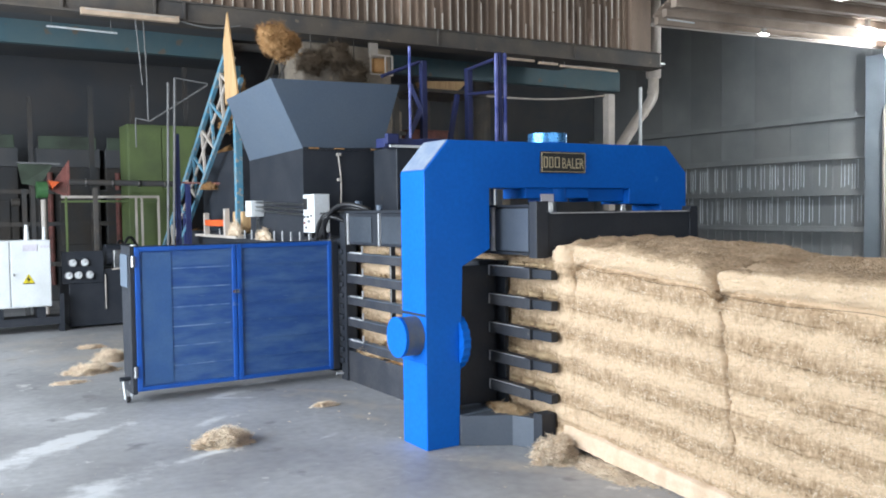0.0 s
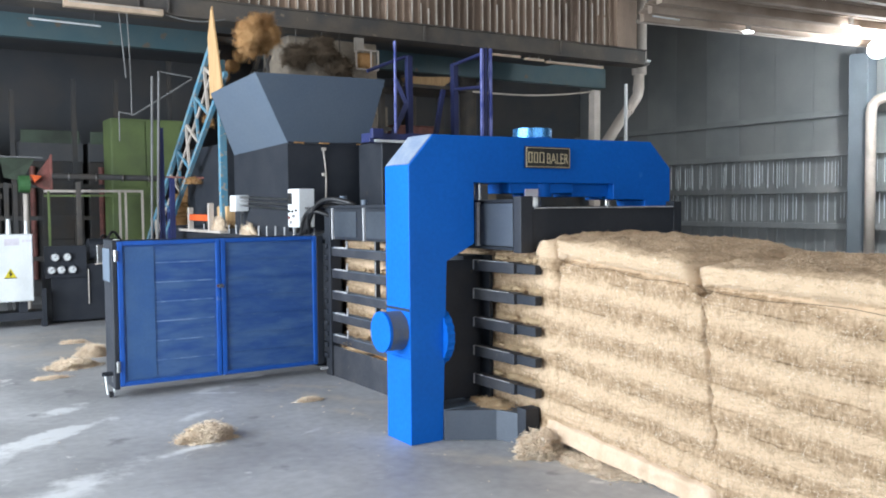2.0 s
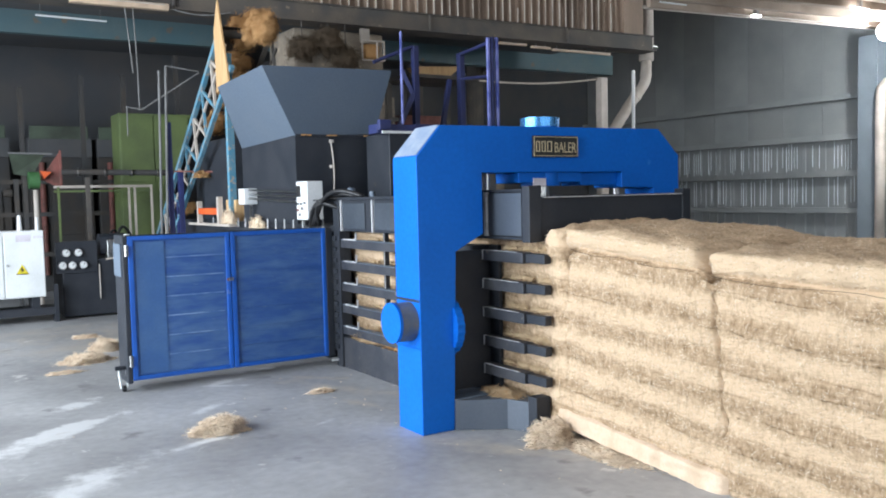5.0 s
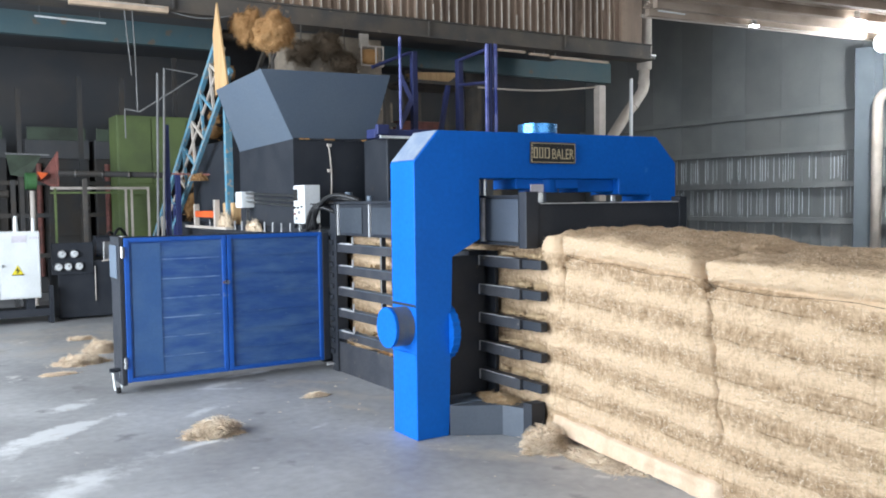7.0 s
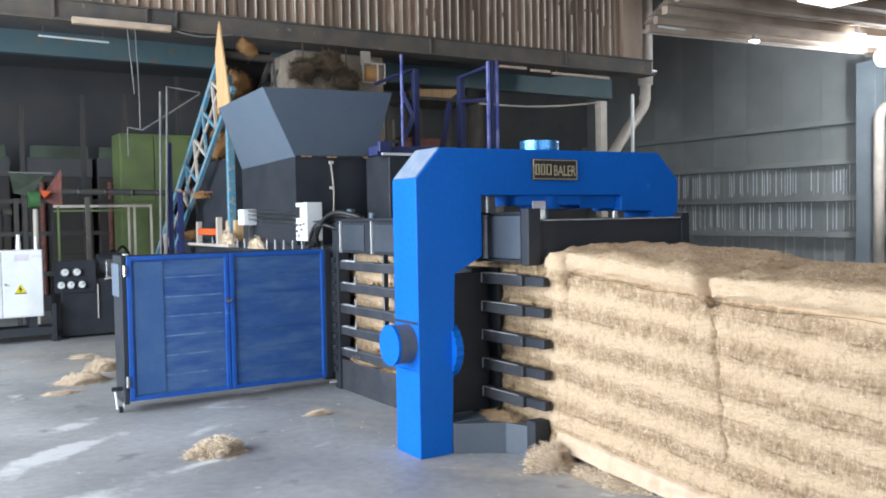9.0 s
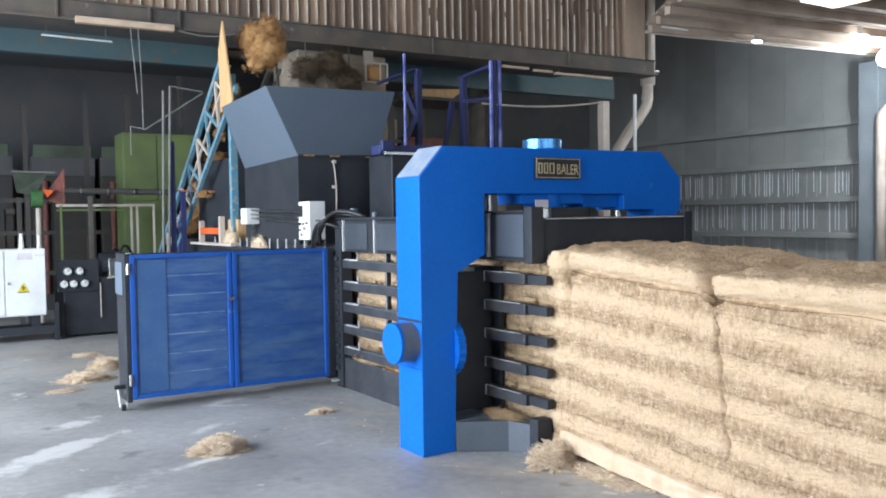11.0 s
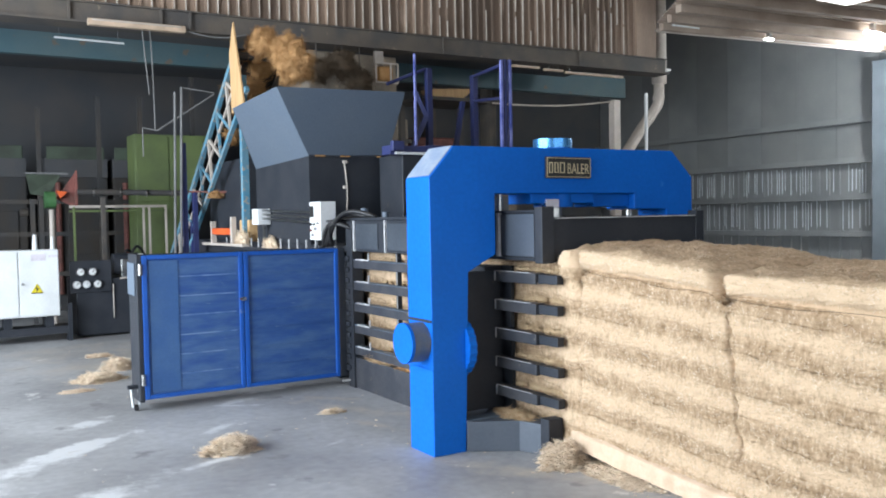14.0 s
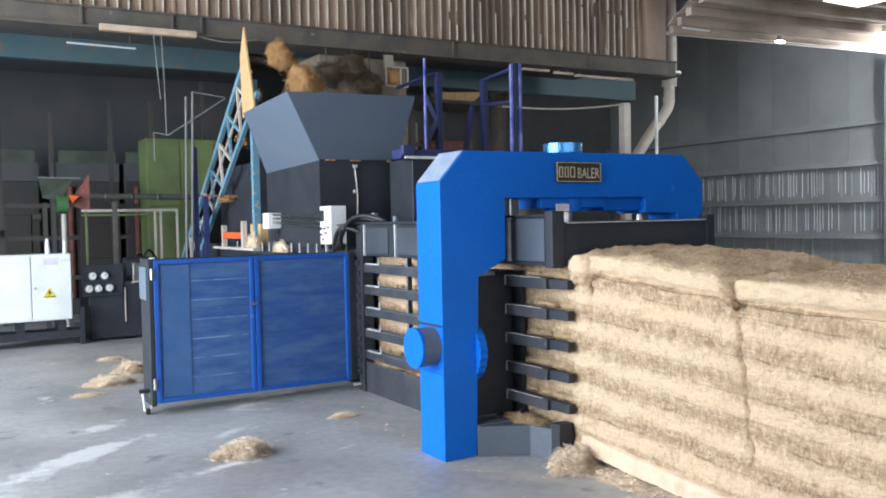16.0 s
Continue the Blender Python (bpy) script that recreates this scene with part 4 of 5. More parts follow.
def make_bale(label, x0, x1, y0, y1, z0, z1, lean, seed, crust=True, loose=7000, shear=0):
    rnd = random.Random(seed)
    ob = thing("bale", label, "bale", ((x0 + x1) / 2, (y0 + y1) / 2, z0), "coir bales")
    bm, spots = bale_mesh(x0, x1, y0, y1, z0, z1, lean, seed, crust, shear=shear)
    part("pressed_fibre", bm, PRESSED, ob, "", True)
    fs = bmesh.new()
    strands(fs, spots, loose, rnd, 0.03, 0.001, 0.5)
    tagged(part("loose_fibre", fs, TUFT, ob, "pale loose fibres on the surface"), kind="stuff")
    dk = bmesh.new()
    strands(dk, spots, int(loose * 0.8), rnd, 0.028, 0.0011, 0.4)
    tagged(part("loose_fibre", dk, FIBRE, ob, "browner loose fibres on the surface"), kind="stuff")
    if shear == 1:
        lay, _ = bale_mesh(.668, 1.9, y0 - .16, y1 + .12, z0 - .005, z0 + .105, lean, 9, False, 0.035, 0, 0.6)
        part("bottom_layer", lay, LAYER, ob, "smooth cream bottom layer", True)
    if crust:
        for i in (0,):
            z = z1 - 0.143 - i * 0.197
            pts = []
            for k in range(24):
                y = y0 + 0.05 + (y1 - y0 - 0.1) * k / 23
                pts.append((x0 - 0.004 + 0.008 * math.sin(k * 1.7 + i), y, z + lean * (y - y1) + 0.008 * math.sin(k * 0.6 + i * 2)))
            part("twine", tube(pts, 0.0014, 5), MATTED, ob, "thin dark baling twine")
    return ob


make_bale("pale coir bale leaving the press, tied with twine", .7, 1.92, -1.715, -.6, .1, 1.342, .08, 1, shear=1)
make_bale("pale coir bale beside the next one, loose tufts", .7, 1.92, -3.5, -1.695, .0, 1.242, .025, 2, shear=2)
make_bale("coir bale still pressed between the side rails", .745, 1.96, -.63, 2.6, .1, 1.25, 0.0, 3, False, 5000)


def rail_fibre(y0, y1, x, seed):
    """Ragged fibre squeezed out over the side rails of the press."""
    rnd = random.Random(seed)
    ob = thing("rail_fibre", "ragged pale fibre squeezed out between the side rails", "fibre", (x, (y0 + y1) / 2, ZB[-1]), "loose fibre")
    for z in ZB:
        bm, spots = bmesh.new(), []
        for _ in range(34):
            y, k = rnd.uniform(y0, y1), rnd.uniform(.006, .017)
            m = Matrix.Translation((x + .015, y, z + .045 + k * .3)) @ Matrix.Diagonal((k * 1.1, k * rnd.uniform(1, 2.6), k * rnd.uniform(.6, 1.1), 1))
            for v in bmesh.ops.create_icosphere(bm, subdivisions=2, radius=1.0, matrix=m)["verts"]:
                v.co += Vector((noise.noise(v.co * 60), noise.noise(v.co * 60 + Vector((9, 0, 0))), noise.noise(v.co * 60 + Vector((0, 9, 0))))) * .012
                spots.append((v.co.copy(), Vector((-.7, 0, .7))))
        strands(bm, spots, 900, rnd, .04, .0011, .5)
        tagged(part("fibre_strip", bm, FIBRE, ob, "", True), kind="stuff")


rail_fibre(-.45, .05, .7, 71)
rail_fibre(.35, 2.05, .7, 72)


def fluff_mesh(rx, ry, rz, seed, count, flat=False, long=0.045):
    rnd = random.Random(seed)
    bm = bmesh.new()
    bmesh.ops.create_icosphere(bm, subdivisions=4, radius=1.0)
    spots = []
    for v in bm.verts:
        d = v.co.normalized()
        k = 0.72 + 0.42 * noise.noise(d * 1.4 + Vector((seed, 0, 0))) + 0.22 * noise.noise(d * 3.4 + Vector((0, seed, 0))) + 0.2 * noise.noise(d * 6 + Vector((0, 0, seed))) + 0.1 * noise.noise(d * 19 + Vector((seed, 0, seed)))
        p = Vector((d.x * rx, d.y * ry, d.z * rz)) * max(k, 0.15) * 0.85
        if flat:
            p.z = max(p.z + rz * 0.25, 0.002)
        v.co = p
        spots.append((p * rnd.uniform(0.95, 1.18), d))
    strands(bm, spots, count, rnd, long, 0.0014 if flat else 0.003, 0.25 if flat else 0.65)
    return bm


def heap(label, x, y, rx, ry, rz, seed, mat, z=0.0, count=900):
    """A tangled heap: a low uneven core inside a mass of bent loose fibres."""
    rnd = random.Random(seed)
    at = Vector((x, y, z))
    ob = thing("fibre_heap", label, "fibre heap", at, "loose fibre")
    for layer, (m, share) in enumerate(((mat, 1.0), (FIBRE if mat is not FIBRE else LOOSE, 0.12))):
        bm = bmesh.new()
        spots = []
        core = bmesh.new()
        bmesh.ops.create_icosphere(core, subdivisions=4, radius=1.0)
        for v in core.verts:
            d = v.co.normalized()
            k = 0.7 + 0.38 * noise.noise(d * 1.9 + Vector((seed, 0, 0))) + 0.2 * noise.noise(d * 4.5 + Vector((0, seed, 0))) + 0.09 * noise.noise(d * 11 + Vector((0, 0, seed)))
            p = Vector((d.x * rx * 1.1, d.y * ry * 1.1, d.z * rz)) * min(max(k, 0.1), 1.15)
            p.z = max(p.z + rz * 0.12, 0.001)
            v.co = p * 0.84
            spots.append((p.copy(), Vector((d.x * 0.6, d.y * 0.6, 0.6 + abs(d.z))).normalized()))
        if layer == 0:
            me = bpy.data.meshes.new("core")
            core.to_mesh(me)
            bm.from_mesh(me)
            bpy.data.meshes.remove(me)
        core.free()
        for _ in range(int(count * 6 * share)):
            p, nrm = spots[rnd.randrange(len(spots))]
            if nrm.z < 0.1:
                continue
            s = rnd.uniform(0.98, 1.06) if rnd.random() < 0.94 else rnd.uniform(1.05, 1.4)
            p = Vector((p.x * s, p.y * s, p.z * rnd.uniform(0.6, 1.05)))
            a = rnd.uniform(0, math.tau)
            t = Vector((math.cos(a), math.sin(a), rnd.uniform(-0.35, 0.5))).normalized()
            side = t.cross(Vector((0, 0, 1))).normalized()
            ln, w = rnd.uniform(0.012, 0.045), rnd.uniform(0.0008, 0.002)
            bend = side * rnd.uniform(-0.4, 0.4) * ln + Vector((0, 0, rnd.uniform(-0.1, 0.25))) * ln
            q, r = p + t * ln * 0.5 + bend, p + t * ln
            q.z, r.z, p.z = max(q.z, 0.003), max(r.z, 0.002), max(p.z, 0.002)
            up = Vector((0, 0, w)) if rnd.random() < 0.5 else side * w
            va = [bm.verts.new(u) for u in (p - up, p + up, q + up, q - up)]
            e = bm.verts.new(r)
            bm.faces.new(va)
            bm.faces.new((va[3], va[2], e))
        bmesh.ops.translate(bm, verts=bm.verts, vec=at)
        tagged(part("fibre_mass" if layer == 0 else "loose_fibre", bm, m, ob, "", layer == 0), kind="stuff")
    return ob


heap("small heap of pale fibre on the concrete", -1.05, .93, .2, .14, .13, 11, TUFT, count=1500)
heap("low heap of pale fibre on the concrete", -1.32, 4.25, .26, .2, .1, 12, TUFT, count=1500)
heap("heap of pale fibre by the gate", -1.02, 4.85, .17, .2, .14, 13, TUFT, count=1400)
heap("thin scatter of pale fibre on the floor", -1.05, 5.85, .16, .1, .05, 14, TUFT, count=300)
heap("thin scatter of pale fibre on the floor", -1.6, 3.75, .16, .07, .025, 15, TUFT, count=400)
heap("tuft of pale fibre on the concrete", -.01, 1.57, .09, .045, .035, 16, TUFT, count=400)
heap("brown fibre spilled at the foot of the bale", .58, -.6, .17, .15, .17, 18, TUFT, count=2400)
heap("brown fibre spilled along the bale", .66, -.95, .12, .4, .05, 19, TUFT, count=1500)
heap("fibre caught on the black sill beam", .64, 2.0, .06, .3, .13, 21, FIBRE, .28, 500)
heap("fibre caught on the black sill beam", .64, 1.2, .06, .5, .07, 22, LOOSE, .28, 500)
heap("fibre lying on the base skirt", .6, -.05, .1, .2, .04, 23, FIBRE, .2, 700)
heap("fibre tuft on top of the baler", .545, 4.42, .05, .22, .15, 24, TUFT, 1.24, 500)
heap("fibre caught beside the orange guard", .53, 5.35, .05, .22, .22, 25, TUFT, 1.27, 700)
crumbs = bmesh.new()
rnd = random.Random(31)
for _ in range(60):
    x, y = rnd.uniform(-2.6, .55), rnd.uniform(-1.5, 7)
    if rnd.random() < 0.6:
        x, y = rnd.gauss(0.25, 0.35), rnd.uniform(-1.6, 2.4)
    if x > 0.5 or (x > -.05 and -.05 < y < .35):
        continue
    s = rnd.uniform(0.002, 0.008)
    box(x - s, x + s * 1.5, y - s, y + s, 0.0, s * 0.35, bm=crumbs, turn=Matrix.Rotation(rnd.uniform(0, 3), 3, "Z"))
tagged(part("fibre_crumbs", crumbs, TUFT), "scattered crumbs of fibre on the floor", "crumbs", "", "stuff")

# ---- conveyor behind the hopper ----
conv = thing("conveyor", "light blue lattice conveyor rising to the hopper", "conveyor", (.9, 7.0, 0))
HEAD, TAIL = Vector((.9, 5.55, 3.62)), Vector((.9, 9.35, .75))
UP = (HEAD - TAIL).normalized()
NOR = Vector((0, -UP.z, UP.y)) if UP.y > 0 else Vector((0, UP.z, -UP.y))
LENGTH = (HEAD - TAIL).length
for x in (.58, 1.22):
    c0 = Vector((x, 0, 0))
    a0, a1 = Vector((x, TAIL.y, TAIL.z)), Vector((x, HEAD.y, HEAD.z))
    low = NOR * -0.55
    blue, grey = (CYAN, PVC) if x < 1 else (SOOT, SOOT)
    tr = part("side_truss", bar(a0, a1, .05, .07), blue, conv, "light blue steel lattice side")
    part("chord", bar(a0 + low * .9, a1 + low * 1.15, .05, .06), blue, tr)
    part("chord", bar(a0 + low * .45, a1 + low * .5, .025, .03), grey, tr)
    for i in range(9):
        p, q = a0.lerp(a1, i / 9), a0.lerp(a1, (i + 0.5) / 9) + low
        part("brace", bar(p, q, .03, .04), blue if i % 2 else grey, tr)
        part("brace", bar(q, a0.lerp(a1, (i + 1) / 9), .03, .04), grey if i % 2 else blue, tr)
part("belt", quad(TAIL + Vector((-.3, 0, .03)), TAIL + Vector((.3, 0, .03)), HEAD + Vector((.3, 0, .03)), HEAD + Vector((-.3, 0, .03)), .012), RUBBER, conv, "black rubber belt")
part("head_drum", rod(HEAD + Vector((-.32, -.02, -.06)), HEAD + Vector((.32, -.02, -.06)), .05, 20), DARKSTEEL, conv)
part("tail_drum", rod(TAIL + Vector((-.32, 0, -.06)), TAIL + Vector((.32, 0, -.06)), .09, 20), STEEL, conv)
part("guard_board", prism([(5.62, 2.86), (5.17, 2.95), (5.3, 3.35), (5.5, 3.95), (5.66, 3.6)], 0, .53, .55), PLY, conv, "pale yellow plywood guard board")
part("leg", box(.56, .64, 5.36, 5.44, 1.3, 3.3), CYAN, conv, "light blue square leg")
part("leg", box(1.2, 1.26, 5.36, 5.44, 1.3, 3.0), SOOT, conv)
part("leg", box(.56, .62, 7.7, 7.78, 0, 1.55), NAVY, conv, "navy square leg")
part("leg", box(1.2, 1.26, 7.7, 7.78, 0, 1.55), NAVY, conv)
part("leg", box(.4, .46, 6.98, 7.06, 0, 1.95), NAVY, conv, "navy square leg")
for y, x, s in ((5.75, .74, .12), (6.0, .78, .14), (6.4, .76, .1)):
    zz = TAIL.lerp(HEAD, (TAIL.y - y) / (TAIL.y - HEAD.y)).z
    bm = fluff_mesh(s, s, s * 1.2, int(y * 10), 260)
    bmesh.ops.translate(bm, verts=bm.verts, vec=(x, y, zz - .3))
    tagged(part("caught_fibre", bm, LOOSE, conv, "brown fibre caught in the lattice", True), kind="stuff")

# ---- dim machines under the upper floor ----
cab = thing("electric_cabinet", "white electrical cabinet with a yellow warning sign", "cabinet", (-1.9, 7.8, 0))
part("case", box(-2.5, -1.225, 7.6, 8.0, .345, 1.22, .01), WHITE, cab)
part("door", box(-1.7, -1.235, 7.585, 7.6, .36, 1.2, .004), WHITE, cab)
part("door", box(-2.48, -1.72, 7.585, 7.6, .36, 1.2, .004), WHITE, cab)
part("lock", rod((-1.67, 7.57, .78), (-1.67, 7.586, .78), .016, 10), STEEL, cab)
part("sticker", box(-1.56, -1.39, 7.58, 7.585, 1.08, 1.17), PAPER, cab, "pale pink printed sticker")
for k in range(3):
    part("print_bar", box(-1.35 + k * .04, -1.325 + k * .04, 7.58, 7.585, 1.12, 1.15), PAPER, cab)
tri = part("warning_sign", prism([(-1.575, .655), (-1.425, .655), (-1.5, .785)], 1, 7.58, 7.586), YELLOW, cab, "yellow warning triangle")
part("bolt_symbol", prism([(-1.5, .76), (-1.525, .71), (-1.503, .712), (-1.512, .67), (-1.475, .722), (-1.497, .72)], 1, 7.577, 7.581), INK, tri)
part("border", prism([(-1.575, .655), (-1.425, .655), (-1.43, .665), (-1.57, .665)], 1, 7.577, 7.581), INK, tri)
for x in (-2.4, -1.9, -1.4):
    part("foot", box(x, x + .1, 7.65, 7.95, .2, .345), BLACK, cab)
part("plinth", box(-2.5, -1.1, 7.62, 8.0, .1, .2), BLACK, cab)
for x in (-2.3, -1.14):
    part("foot", box(x, x + .06, 7.65, 7.75, 0, .1), BLACK, cab)
for x, h, r in ((-1.49, .2, .035), (-1.28, .17, .028)):
    part("stack_lamp", rod((x, 7.75, 1.22), (x, 7.75, 1.22 + h), r, 12, r * .6), WHITE, cab, "small white beacon")

hyd = thing("hydraulic_unit", "black hydraulic power unit with round gauges", "hydraulic unit", (-.6, 8.0, 0))
part("tank", box(-1.0, -.1, 7.75, 8.6, .03, .8, .012), BLACK, hyd)
part("panel", box(-1.08, -.55, 7.72, 7.75, .62, 1.05, .006), BLACK, hyd)
for x, z in ((-.95, .9), (-.8, .9), (-1.0, .73), (-.88, .73), (-.74, .73)):
    g = part("gauge", rod((x, 7.68, z), (x, 7.72, z), .056, 20), STEEL, hyd, "round steel pressure gauge")
    part("dial", rod((x, 7.676, z), (x, 7.681, z), .044, 20), WHITE, g)
    part("needle", bar((x, 7.672, z), (x + .02, 7.672, z + .025), .006), INK, g)
part("motor", rod((-.5, 7.9, .98), (-.15, 7.9, .98), .15, 20), BLACK, hyd)
part("valve_block", box(-.42, -.12, 7.72, 7.9, .8, 1.05, .01), STEEL, hyd, "oily steel valve block")
part("filter", rod((-.17, 7.66, .84), (-.17, 7.66, 1.12), .045, 14), WHITE, hyd, "white oil filter")
part("drip_tray", bar((-.45, 7.68, .79), (-.1, 7.66, .83), .02), PVC, hyd)
part("sight_tube", rod((-.53, 7.73, .25), (-.53, 7.73, .72), .008, 6), PVC, hyd)
for k in range(3):
    part("hose", tube(arc((-.45 + k * .1, 7.95, 1.05), (-.25 + k * .16, 8.2, .9), (-.03, -.05, .14 + .05 * k)), .02, 8), RUBBER, hyd, "", True)
part("leg", box(-1.13, -1.08, 7.6, 7.68, 0, .5), BLACK, hyd)

gm = thing("green_cabinet", "olive green sheet steel machine cabinet", "cabinet", (.8, 10.2, 0))
part("case", box(.28, 1.6, 10.0, 10.6, 0, 3.02, .01), GREEN, gm)
part("door", box(.3, .82, 9.98, 10.0, 1.9, 2.98, .004), GREEN, gm)
part("door", box(.84, 1.4, 9.98, 10.0, 1.9, 2.98, .004), GREEN, gm)
fn = thing("funnel_machine", "green and red oxide funnel on a stand", "machine", (-.9, 9.9, 0))
part("funnel", quad((-1.3, 10, 2.05), (-1.05, 10, 2.0), (-.9, 9.7, 2.32), (-1.38, 9.7, 2.33), .02), DIMGREEN, fn)
part("funnel_rim", bar((-1.39, 9.68, 2.34), (-.79, 9.68, 2.33), .025), DULL, fn)
part("funnel_side", prism([(9.6, 1.8), (10.1, 1.9), (9.9, 2.1), (9.6, 2.38)], 0, -.7, -.67), OXIDE, fn)
part("guard", prism([(-.98, 1.95), (-.67, 1.8), (-.67, 2.38), (-.86, 2.1)], 1, 9.7, 9.73), OXIDE, fn, "red oxide side plate")
part("drum", rod((-1.13, 9.72, 1.93), (-.98, 9.72, 1.93), .13, 20), LEAFGREEN, fn)
part("red_cap", prism([(-.97, 2.07), (-.82, 2.05), (-.92, 1.95)], 1, 9.6, 9.7), ORANGE, fn)
for x in (-1.32, -1.2):
    part("leg", box(x, x + .06, 9.8, 9.9, 0, 1.95), DARKSTEEL, fn)
part("stand_pipe", rod((-1.05, 9.6, 0), (-1.05, 9.6, 1.78), .04, 12), PVC, fn, "pale stand pipe")
tb = thing("roller_table", "pale green frame table with thin legs", "table", (.1, 9.7, 0))
part("top_rail", bar((-.8, 9.6, 1.82), (.67, 9.6, 1.82), .03, .04), PVC, tb, "pale green rail")
part("top_rail", bar((-.8, 9.6, 1.75), (.67, 9.6, 1.75), .02, .03), GREEN, tb)
for x in (-.75, .29, .38, .64):
    part("leg", box(x, x + .03, 9.58, 9.62, 0, 1.82), PVC if x > 0 else GREEN, tb)
ps = thing("drive_shaft", "dark horizontal shaft with bright clamps", "shaft", (1.0, 9.3, 2.0))
part("shaft", rod((-.72, 9.3, 2.04), (1.6, 9.1, 2.0), .045, 12), DARKSTEEL, ps)
part("shaft", rod((.35, 7.0, 1.96), (1.6, 5.9, 1.9), .012, 8), OXIDE, ps)
for k in range(5):
    x = -.5 + k * .38
    part("clamp", rod((x, 9.29 - k * .05, 2.035 - k * .01), (x + .025, 9.285 - k * .05, 2.035 - k * .01), .055, 12), STEEL, ps)
for x in (-.4, 1.5):
    part("stand", box(x, x + .06, 9.2, 9.28, 0, 1.95), SOOT, ps)
heap("ball of fibre caught on a shaft", .62, 6.72, .11, .11, .13, 41, LOOSE, 1.86, 300)
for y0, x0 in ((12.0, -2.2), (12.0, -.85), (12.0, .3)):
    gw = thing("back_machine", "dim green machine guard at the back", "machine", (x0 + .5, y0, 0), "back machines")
    part("body", box(x0, x0 + 1.05, y0, y0 + .8, 0, 2.4, .02), DARKSTEEL, gw)
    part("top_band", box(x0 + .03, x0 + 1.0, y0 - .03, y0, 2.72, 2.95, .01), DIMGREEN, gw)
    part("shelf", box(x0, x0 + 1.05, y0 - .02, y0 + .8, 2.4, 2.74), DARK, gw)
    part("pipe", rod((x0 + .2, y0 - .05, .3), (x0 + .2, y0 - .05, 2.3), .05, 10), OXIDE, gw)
    part("panel", box(x0 + .35, x0 + .9, y0 - .03, y0, 1.0, 1.8, .01), DARKSTEEL, gw)
for x, y, m, h in ((2.2, 10.6, SOOT, 3.2), (3.6, 11.2, OXIDE, 3.4), (4.9, 10.9, SOOT, 3.6), (6.4, 11.4, OXIDE, 3.3), (7.6, 10.8, SOOT, 2.8)):
    ms = thing("tall_machine", "dim rusty machine housing under the upper floor", "machine", (x + .5, y, 0), "dim machines")
    part("body", box(x, x + 1.05, y, y + .9, 0, h, .03), DUSTBROWN if m is SOOT else m, ms)
    part("duct", rod((x + .5, y + .3, h), (x + .5, y + .3, 4.42), .18, 16), SOOT, ms)
    part("door", box(x + .15, x + .8, y - .02, y, .4, h - .8, .01), DARK, ms)
    part("ledge", box(x - .05, x + 1.1, y - .06, y + .2, h - .5, h - .42), PVC if x > 6 else SOOT, ms)
pl = thing("pale_sheet", "pale yellow sheets lying on a high shelf", "sheet", (5.6, 9.0, 3.75))
part("sheet", prism([(5.1, 3.86), (6.1, 3.92), (5.85, 3.74), (5.2, 3.72)], 1, 8.6, 8.9), PLY, pl)
part("shelf", box(4.9, 6.4, 8.5, 9.6, 3.66, 3.72), SOOT, pl)
part("shelf_leg", box(4.95, 5.05, 9.4, 9.5, 0, 3.66), SOOT, pl)
part("shelf_leg", box(6.25, 6.35, 9.4, 9.5, 0, 3.66), SOOT, pl)
# gallows of thin rods by the gate
rg = thing("rod_stand", "tall stand of thin bright rods with a cross arm", "stand", (.3, 7.0, 0))
part("rod", rod((.12, 7.0, 0), (.2, 7.0, 3.29), .017, 8), DULL, rg)
part("rod", rod((.19, 7.0, 0), (.29, 7.0, 3.36), .017, 8), DULL, rg)
part("rod", rod((.29, 7.0, 3.36), (.73, 7.0, 3.31), .01, 8), DULL, rg)
part("rod", rod((-.23, 7.0, 2.8), (-.04, 7.0, 2.77), .01, 8), DULL, rg)
part("rod", rod((-.23, 7.0, 2.8), (-.23, 7.0, 2.42), .008, 8), DULL, rg)
part("rod", rod((-.04, 7.0, 2.77), (.73, 7.0, 3.29), .012, 8), DULL, rg)
part("post", box(.28, .34, 7.04, 7.1, 0, 2.62), NAVY, rg, "navy square post")
part("foot", box(.1, .4, 6.8, 7.1, 0, .02), SOOT, rg)
# orange guard on the baler's rear deck
og = thing("orange_guard", "orange painted guard box among fibre", "guard", (.62, 6.0, 1.3))
part("guard_plate", box(.5, .54, 5.72, 6.5, 1.38, 1.46, .006), ORANGE, og)
part("post", box(.5, .56, 5.66, 5.72, 1.24, 1.6), PVC, og)
part("post", box(.5, .56, 6.5, 6.56, 1.24, 1.55), PVC, og)
part("rail", box(.48, .58, 5.2, 6.9, 1.24, 1.27), PVC, og)
part("crate", box(.6, .78, 5.3, 5.66, 1.3, 1.56, .01), PLY, og, "tan crate face")
# pipes and frames in the dim bay
rack = thing("pipe_rack", "dark rack of pipes and rails in the dim bay", "pipe rack", (-.5, 10.8, 0))
rnd = random.Random(77)
for i in range(6):
    x = -2.6 + i * .8 + rnd.uniform(-.15, .15)
    part("upright", box(x, x + .07, 10.7, 10.78, 0, rnd.uniform(2.6, 4.4)), DARKSTEEL, rack)
for i in range(3):
    z = .8 + i * .6 + rnd.uniform(-.08, .08)
    x = rnd.uniform(-2.6, -1.6)
    part("rail", bar((x, 10.74, z), (x + rnd.uniform(1.6, 3.6), 10.74, z + rnd.uniform(-.03, .03)), .05, .07), DARKSTEEL, rack)
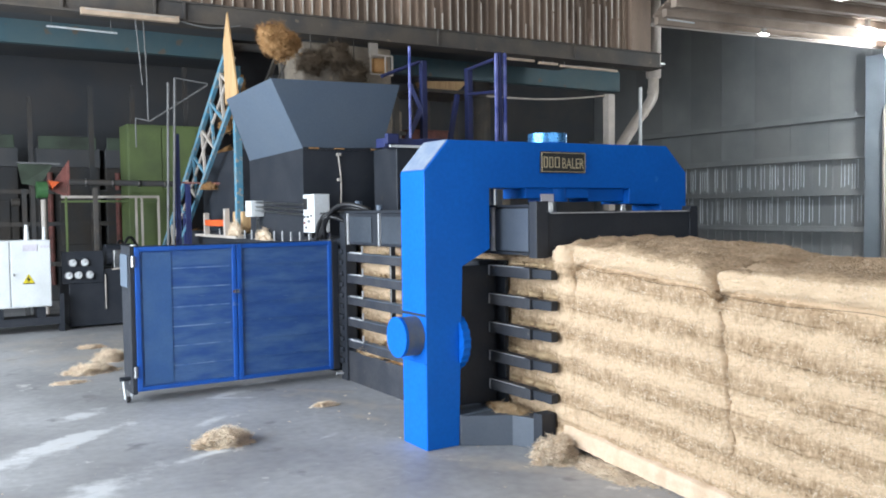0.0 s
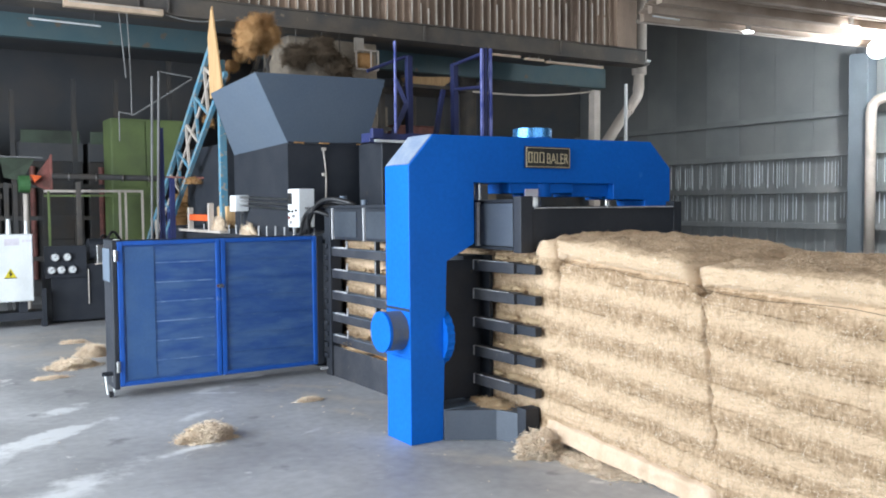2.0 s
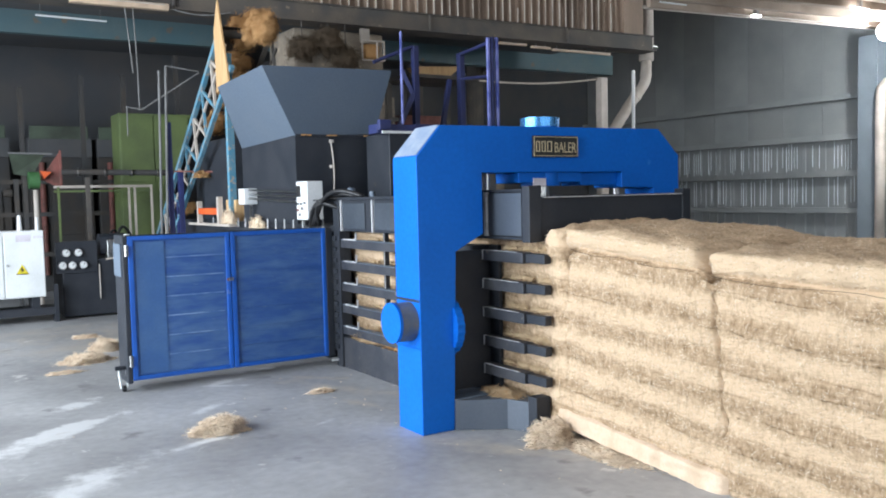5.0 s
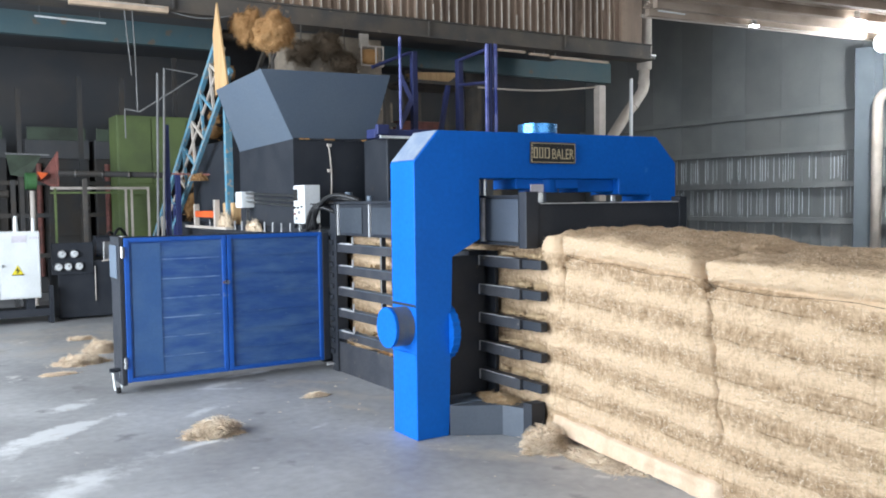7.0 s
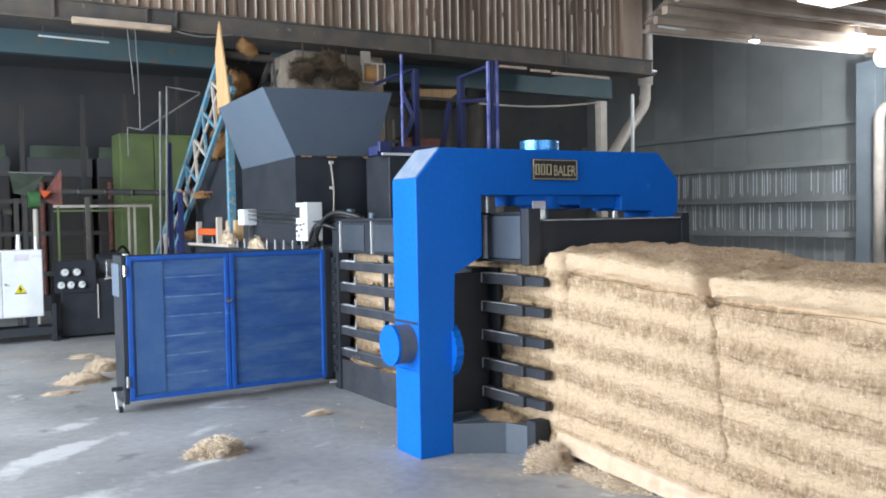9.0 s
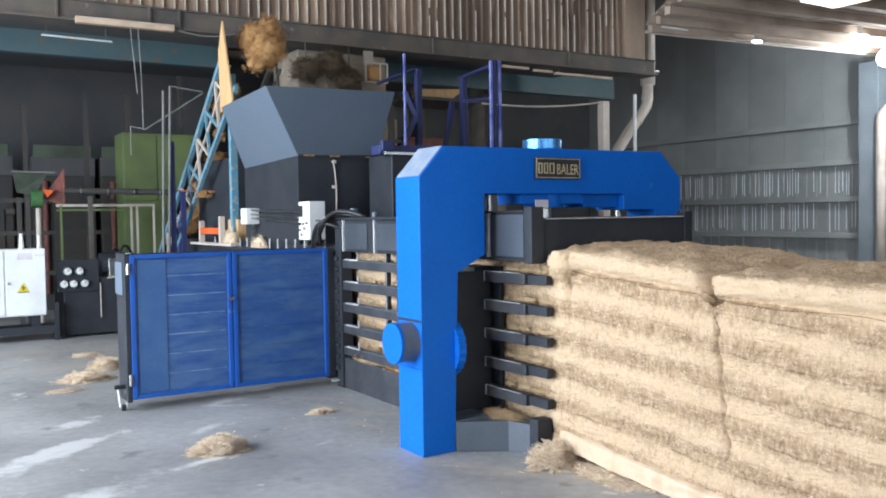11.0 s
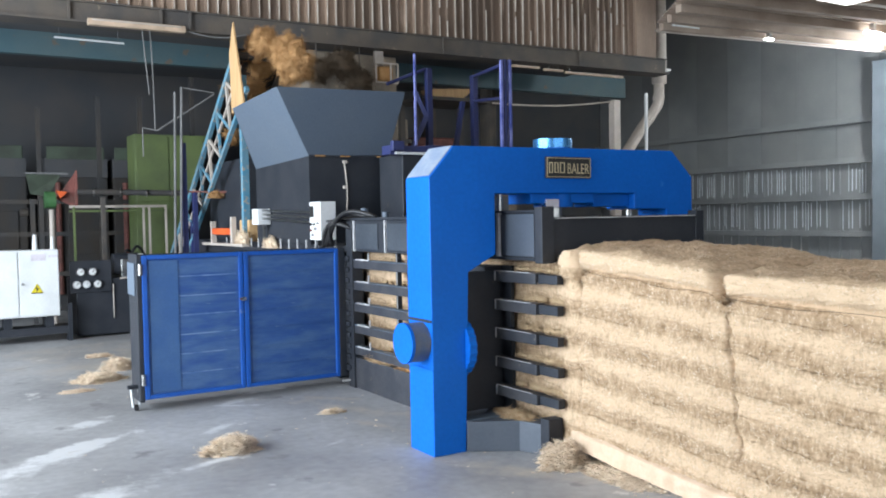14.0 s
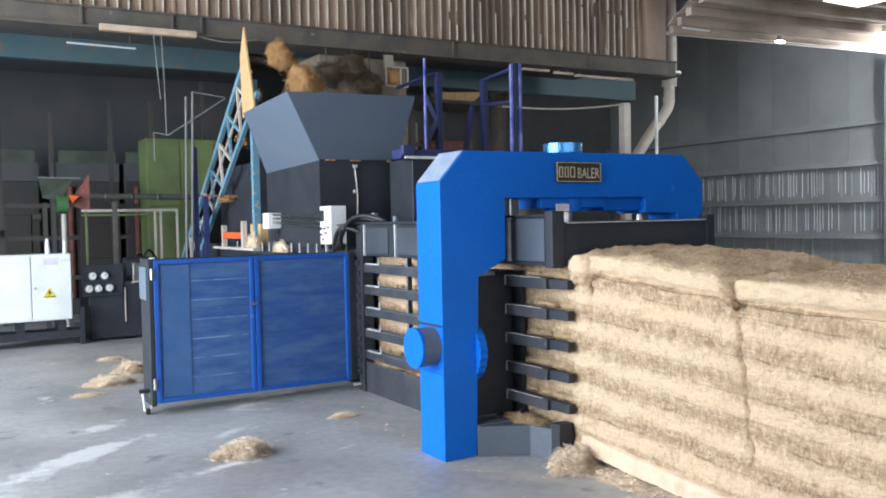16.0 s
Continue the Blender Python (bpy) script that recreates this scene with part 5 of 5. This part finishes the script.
for i in range(5):
    x = -2.0 + i * .6
    part("valve", rod((x, 10.6, 1.5 + .25 * (i % 3)), (x + .12, 10.6, 1.5 + .25 * (i % 3)), .06, 10), (DULL, DARKSTEEL)[i % 2], rack)
# brown fibre caught under the beam
for u, v, z, s, sd in ((3.8, -.1, 3.7, .3, 51), (4.2, -.1, 3.82, .32, 52), (4.5, -.05, 3.6, .3, 53)):
    bm = fluff_mesh(s * 1.05, s * .45, s * .85, sd, 1600, False, .12)
    c = mezz(u, v, z)
    bmesh.ops.translate(bm, verts=bm.verts, vec=c)
    ob = thing("hanging_fibre", "dark brown fibre matted under the beam", "fibre", c, "matted fibre")
    tagged(part("fibre_mass", bm, MATTED, ob, "", True), kind="stuff")
    part("wire", rod(c, Vector((c.x, c.y, 4.1)), .008, 6), SOOT, ob)

duct = thing("dust_duct", "dim brown dusty duct housing under the beam", "duct", (2.9, 7.6, 0))
part("housing", box(2.25, 3.75, 7.3, 8.3, 2.6, 4.09, .03), DUSTBROWN, duct)
part("band", box(2.23, 3.77, 7.27, 7.3, 3.7, 3.78), DUSTBROWN, duct)
for x in (2.5, 3.55):
    part("leg", box(x, x + .1, 7.8, 7.9, 0, 2.6), SOOT, duct)

# ---- loose clumps that ride up the belt and drop into the hopper ----
CLUMPS = []
for k in range(5):
    bm = fluff_mesh(.56, .5, .46, 60 + k, 7000, False, .14)
    me = bpy.data.meshes.new("fibre_clump")
    bm.normal_update()
    bm.to_mesh(me)
    bm.free()
    me.materials.append(LOOSE)
    for f in me.polygons:
        f.use_smooth = True
    CLUMPS.append(me)


def drop(te, tf, size, x, k, dy=0.0):
    """A clump that shows at the belt's head at te seconds, starts to fall at tf and ends in the hopper's neck."""
    ob = new("fibre_clump", CLUMPS[k % 5])
    ob.scale = (size * 1.1, size, size * .95)
    tagged(ob, "loose clump of tan coir fibre in the air", "fibre clump", "falling clumps")
    pace = 0.9
    rows, a = [], k * 40.0
    head = Vector((max(x, .9), 5.55, 3.55 + .3 * size))
    for s in (5.0, 4.2, 3.4, 2.6, 1.8, 1.0, 0.4, 0.0):
        p = head - UP * s
        rows.append((te - s / pace, p, a - s * 20))
    rows.append((te + (tf - te) * .6, Vector((x, 4.95 + dy, 3.54)), a + 20))
    for dt, y, z, r in ((0, 4.7, 3.5, 30), (.12, 4.5, 3.43, 42), (.24, 4.3, 3.2, 58), (.36, 4.15, 2.82, 75), (.48, 4.15, 2.35, 90), (.62, 4.2, 1.85, 100), (.7, 4.2, 1.72, 105)):
        rows.append((tf + dt, Vector((x if dt < .4 else 1.05, y + (dy if dt < .4 else 0), z)), a + r))
    rows.sort(key=lambda q: q[0])

    def at(t):
        if t <= rows[0][0]:
            return rows[0][1:]
        for (t0, p0, a0), (t1, p1, a1) in zip(rows, rows[1:]):
            if t0 <= t <= t1:
                f = (t - t0) / max(t1 - t0, 1e-6)
                return p0.lerp(p1, f), a0 + (a1 - a0) * f
        return rows[-1][1:]
    times = sorted({0.0, 16.0, *(round(q[0], 3) for q in rows if 0 < q[0] < 16)})
    out = []
    for t in times:
        p, ang = at(t)
        out.append((t, pose(p.x, p.y, p.z, ang * .5, ang * .3, ang)))
    walk(ob, out)


def motions():
    for te, tf, size, x, k, dy in (
            (-1.2, 0.02, .62, .9, 0, 0), (-.9, .42, .26, 1.12, 1, -.1), (1.05, 2.05, .5, .8, 2, .05), (1.5, 2.35, .62, .95, 3, 0),
            (2.3, 2.78, .32, 1.0, 4, 0), (2.5, 3.1, .26, .72, 0, .3), (3.0, 3.6, .2, .75, 1, .2), (4.5, 5.1, .45, .9, 2, 0), (4.6, 5.4, .5, .9, 3, 0),
            (5.2, 6.1, .55, .95, 4, 0), (5.6, 6.38, .5, .9, 0, 0), (5.9, 6.78, .55, .9, 1, 0), (6.3, 7.08, .5, .95, 2, .05), (6.6, 7.42, .42, 1.15, 3, -.1),
            (6.9, 7.75, .5, .85, 4, .1), (9.0, 9.7, .35, .9, 1, 0), (9.6, 10.3, .5, .9, 2, 0), (10.2, 11.1, .55, .88, 3, .05),
            (10.9, 12.08, .66, 1.02, 4, 0), (12.1, 12.98, .34, 1.05, 0, 0), (12.2, 13.65, .62, .88, 1, .05), (13.3, 14.4, .48, .98, 2, 0), (13.9, 14.68, .55, .82, 3, .1),
            (14.3, 15.4, .58, 1.0, 4, 0), (14.7, 15.6, .58, .85, 0, .1), (15.0, 16.1, .4, .85, 1, .2), (15.7, 17.0, .4, .9, 2, 0)):
        drop(te, tf + .13, size * .95, x, k, dy)


motions()
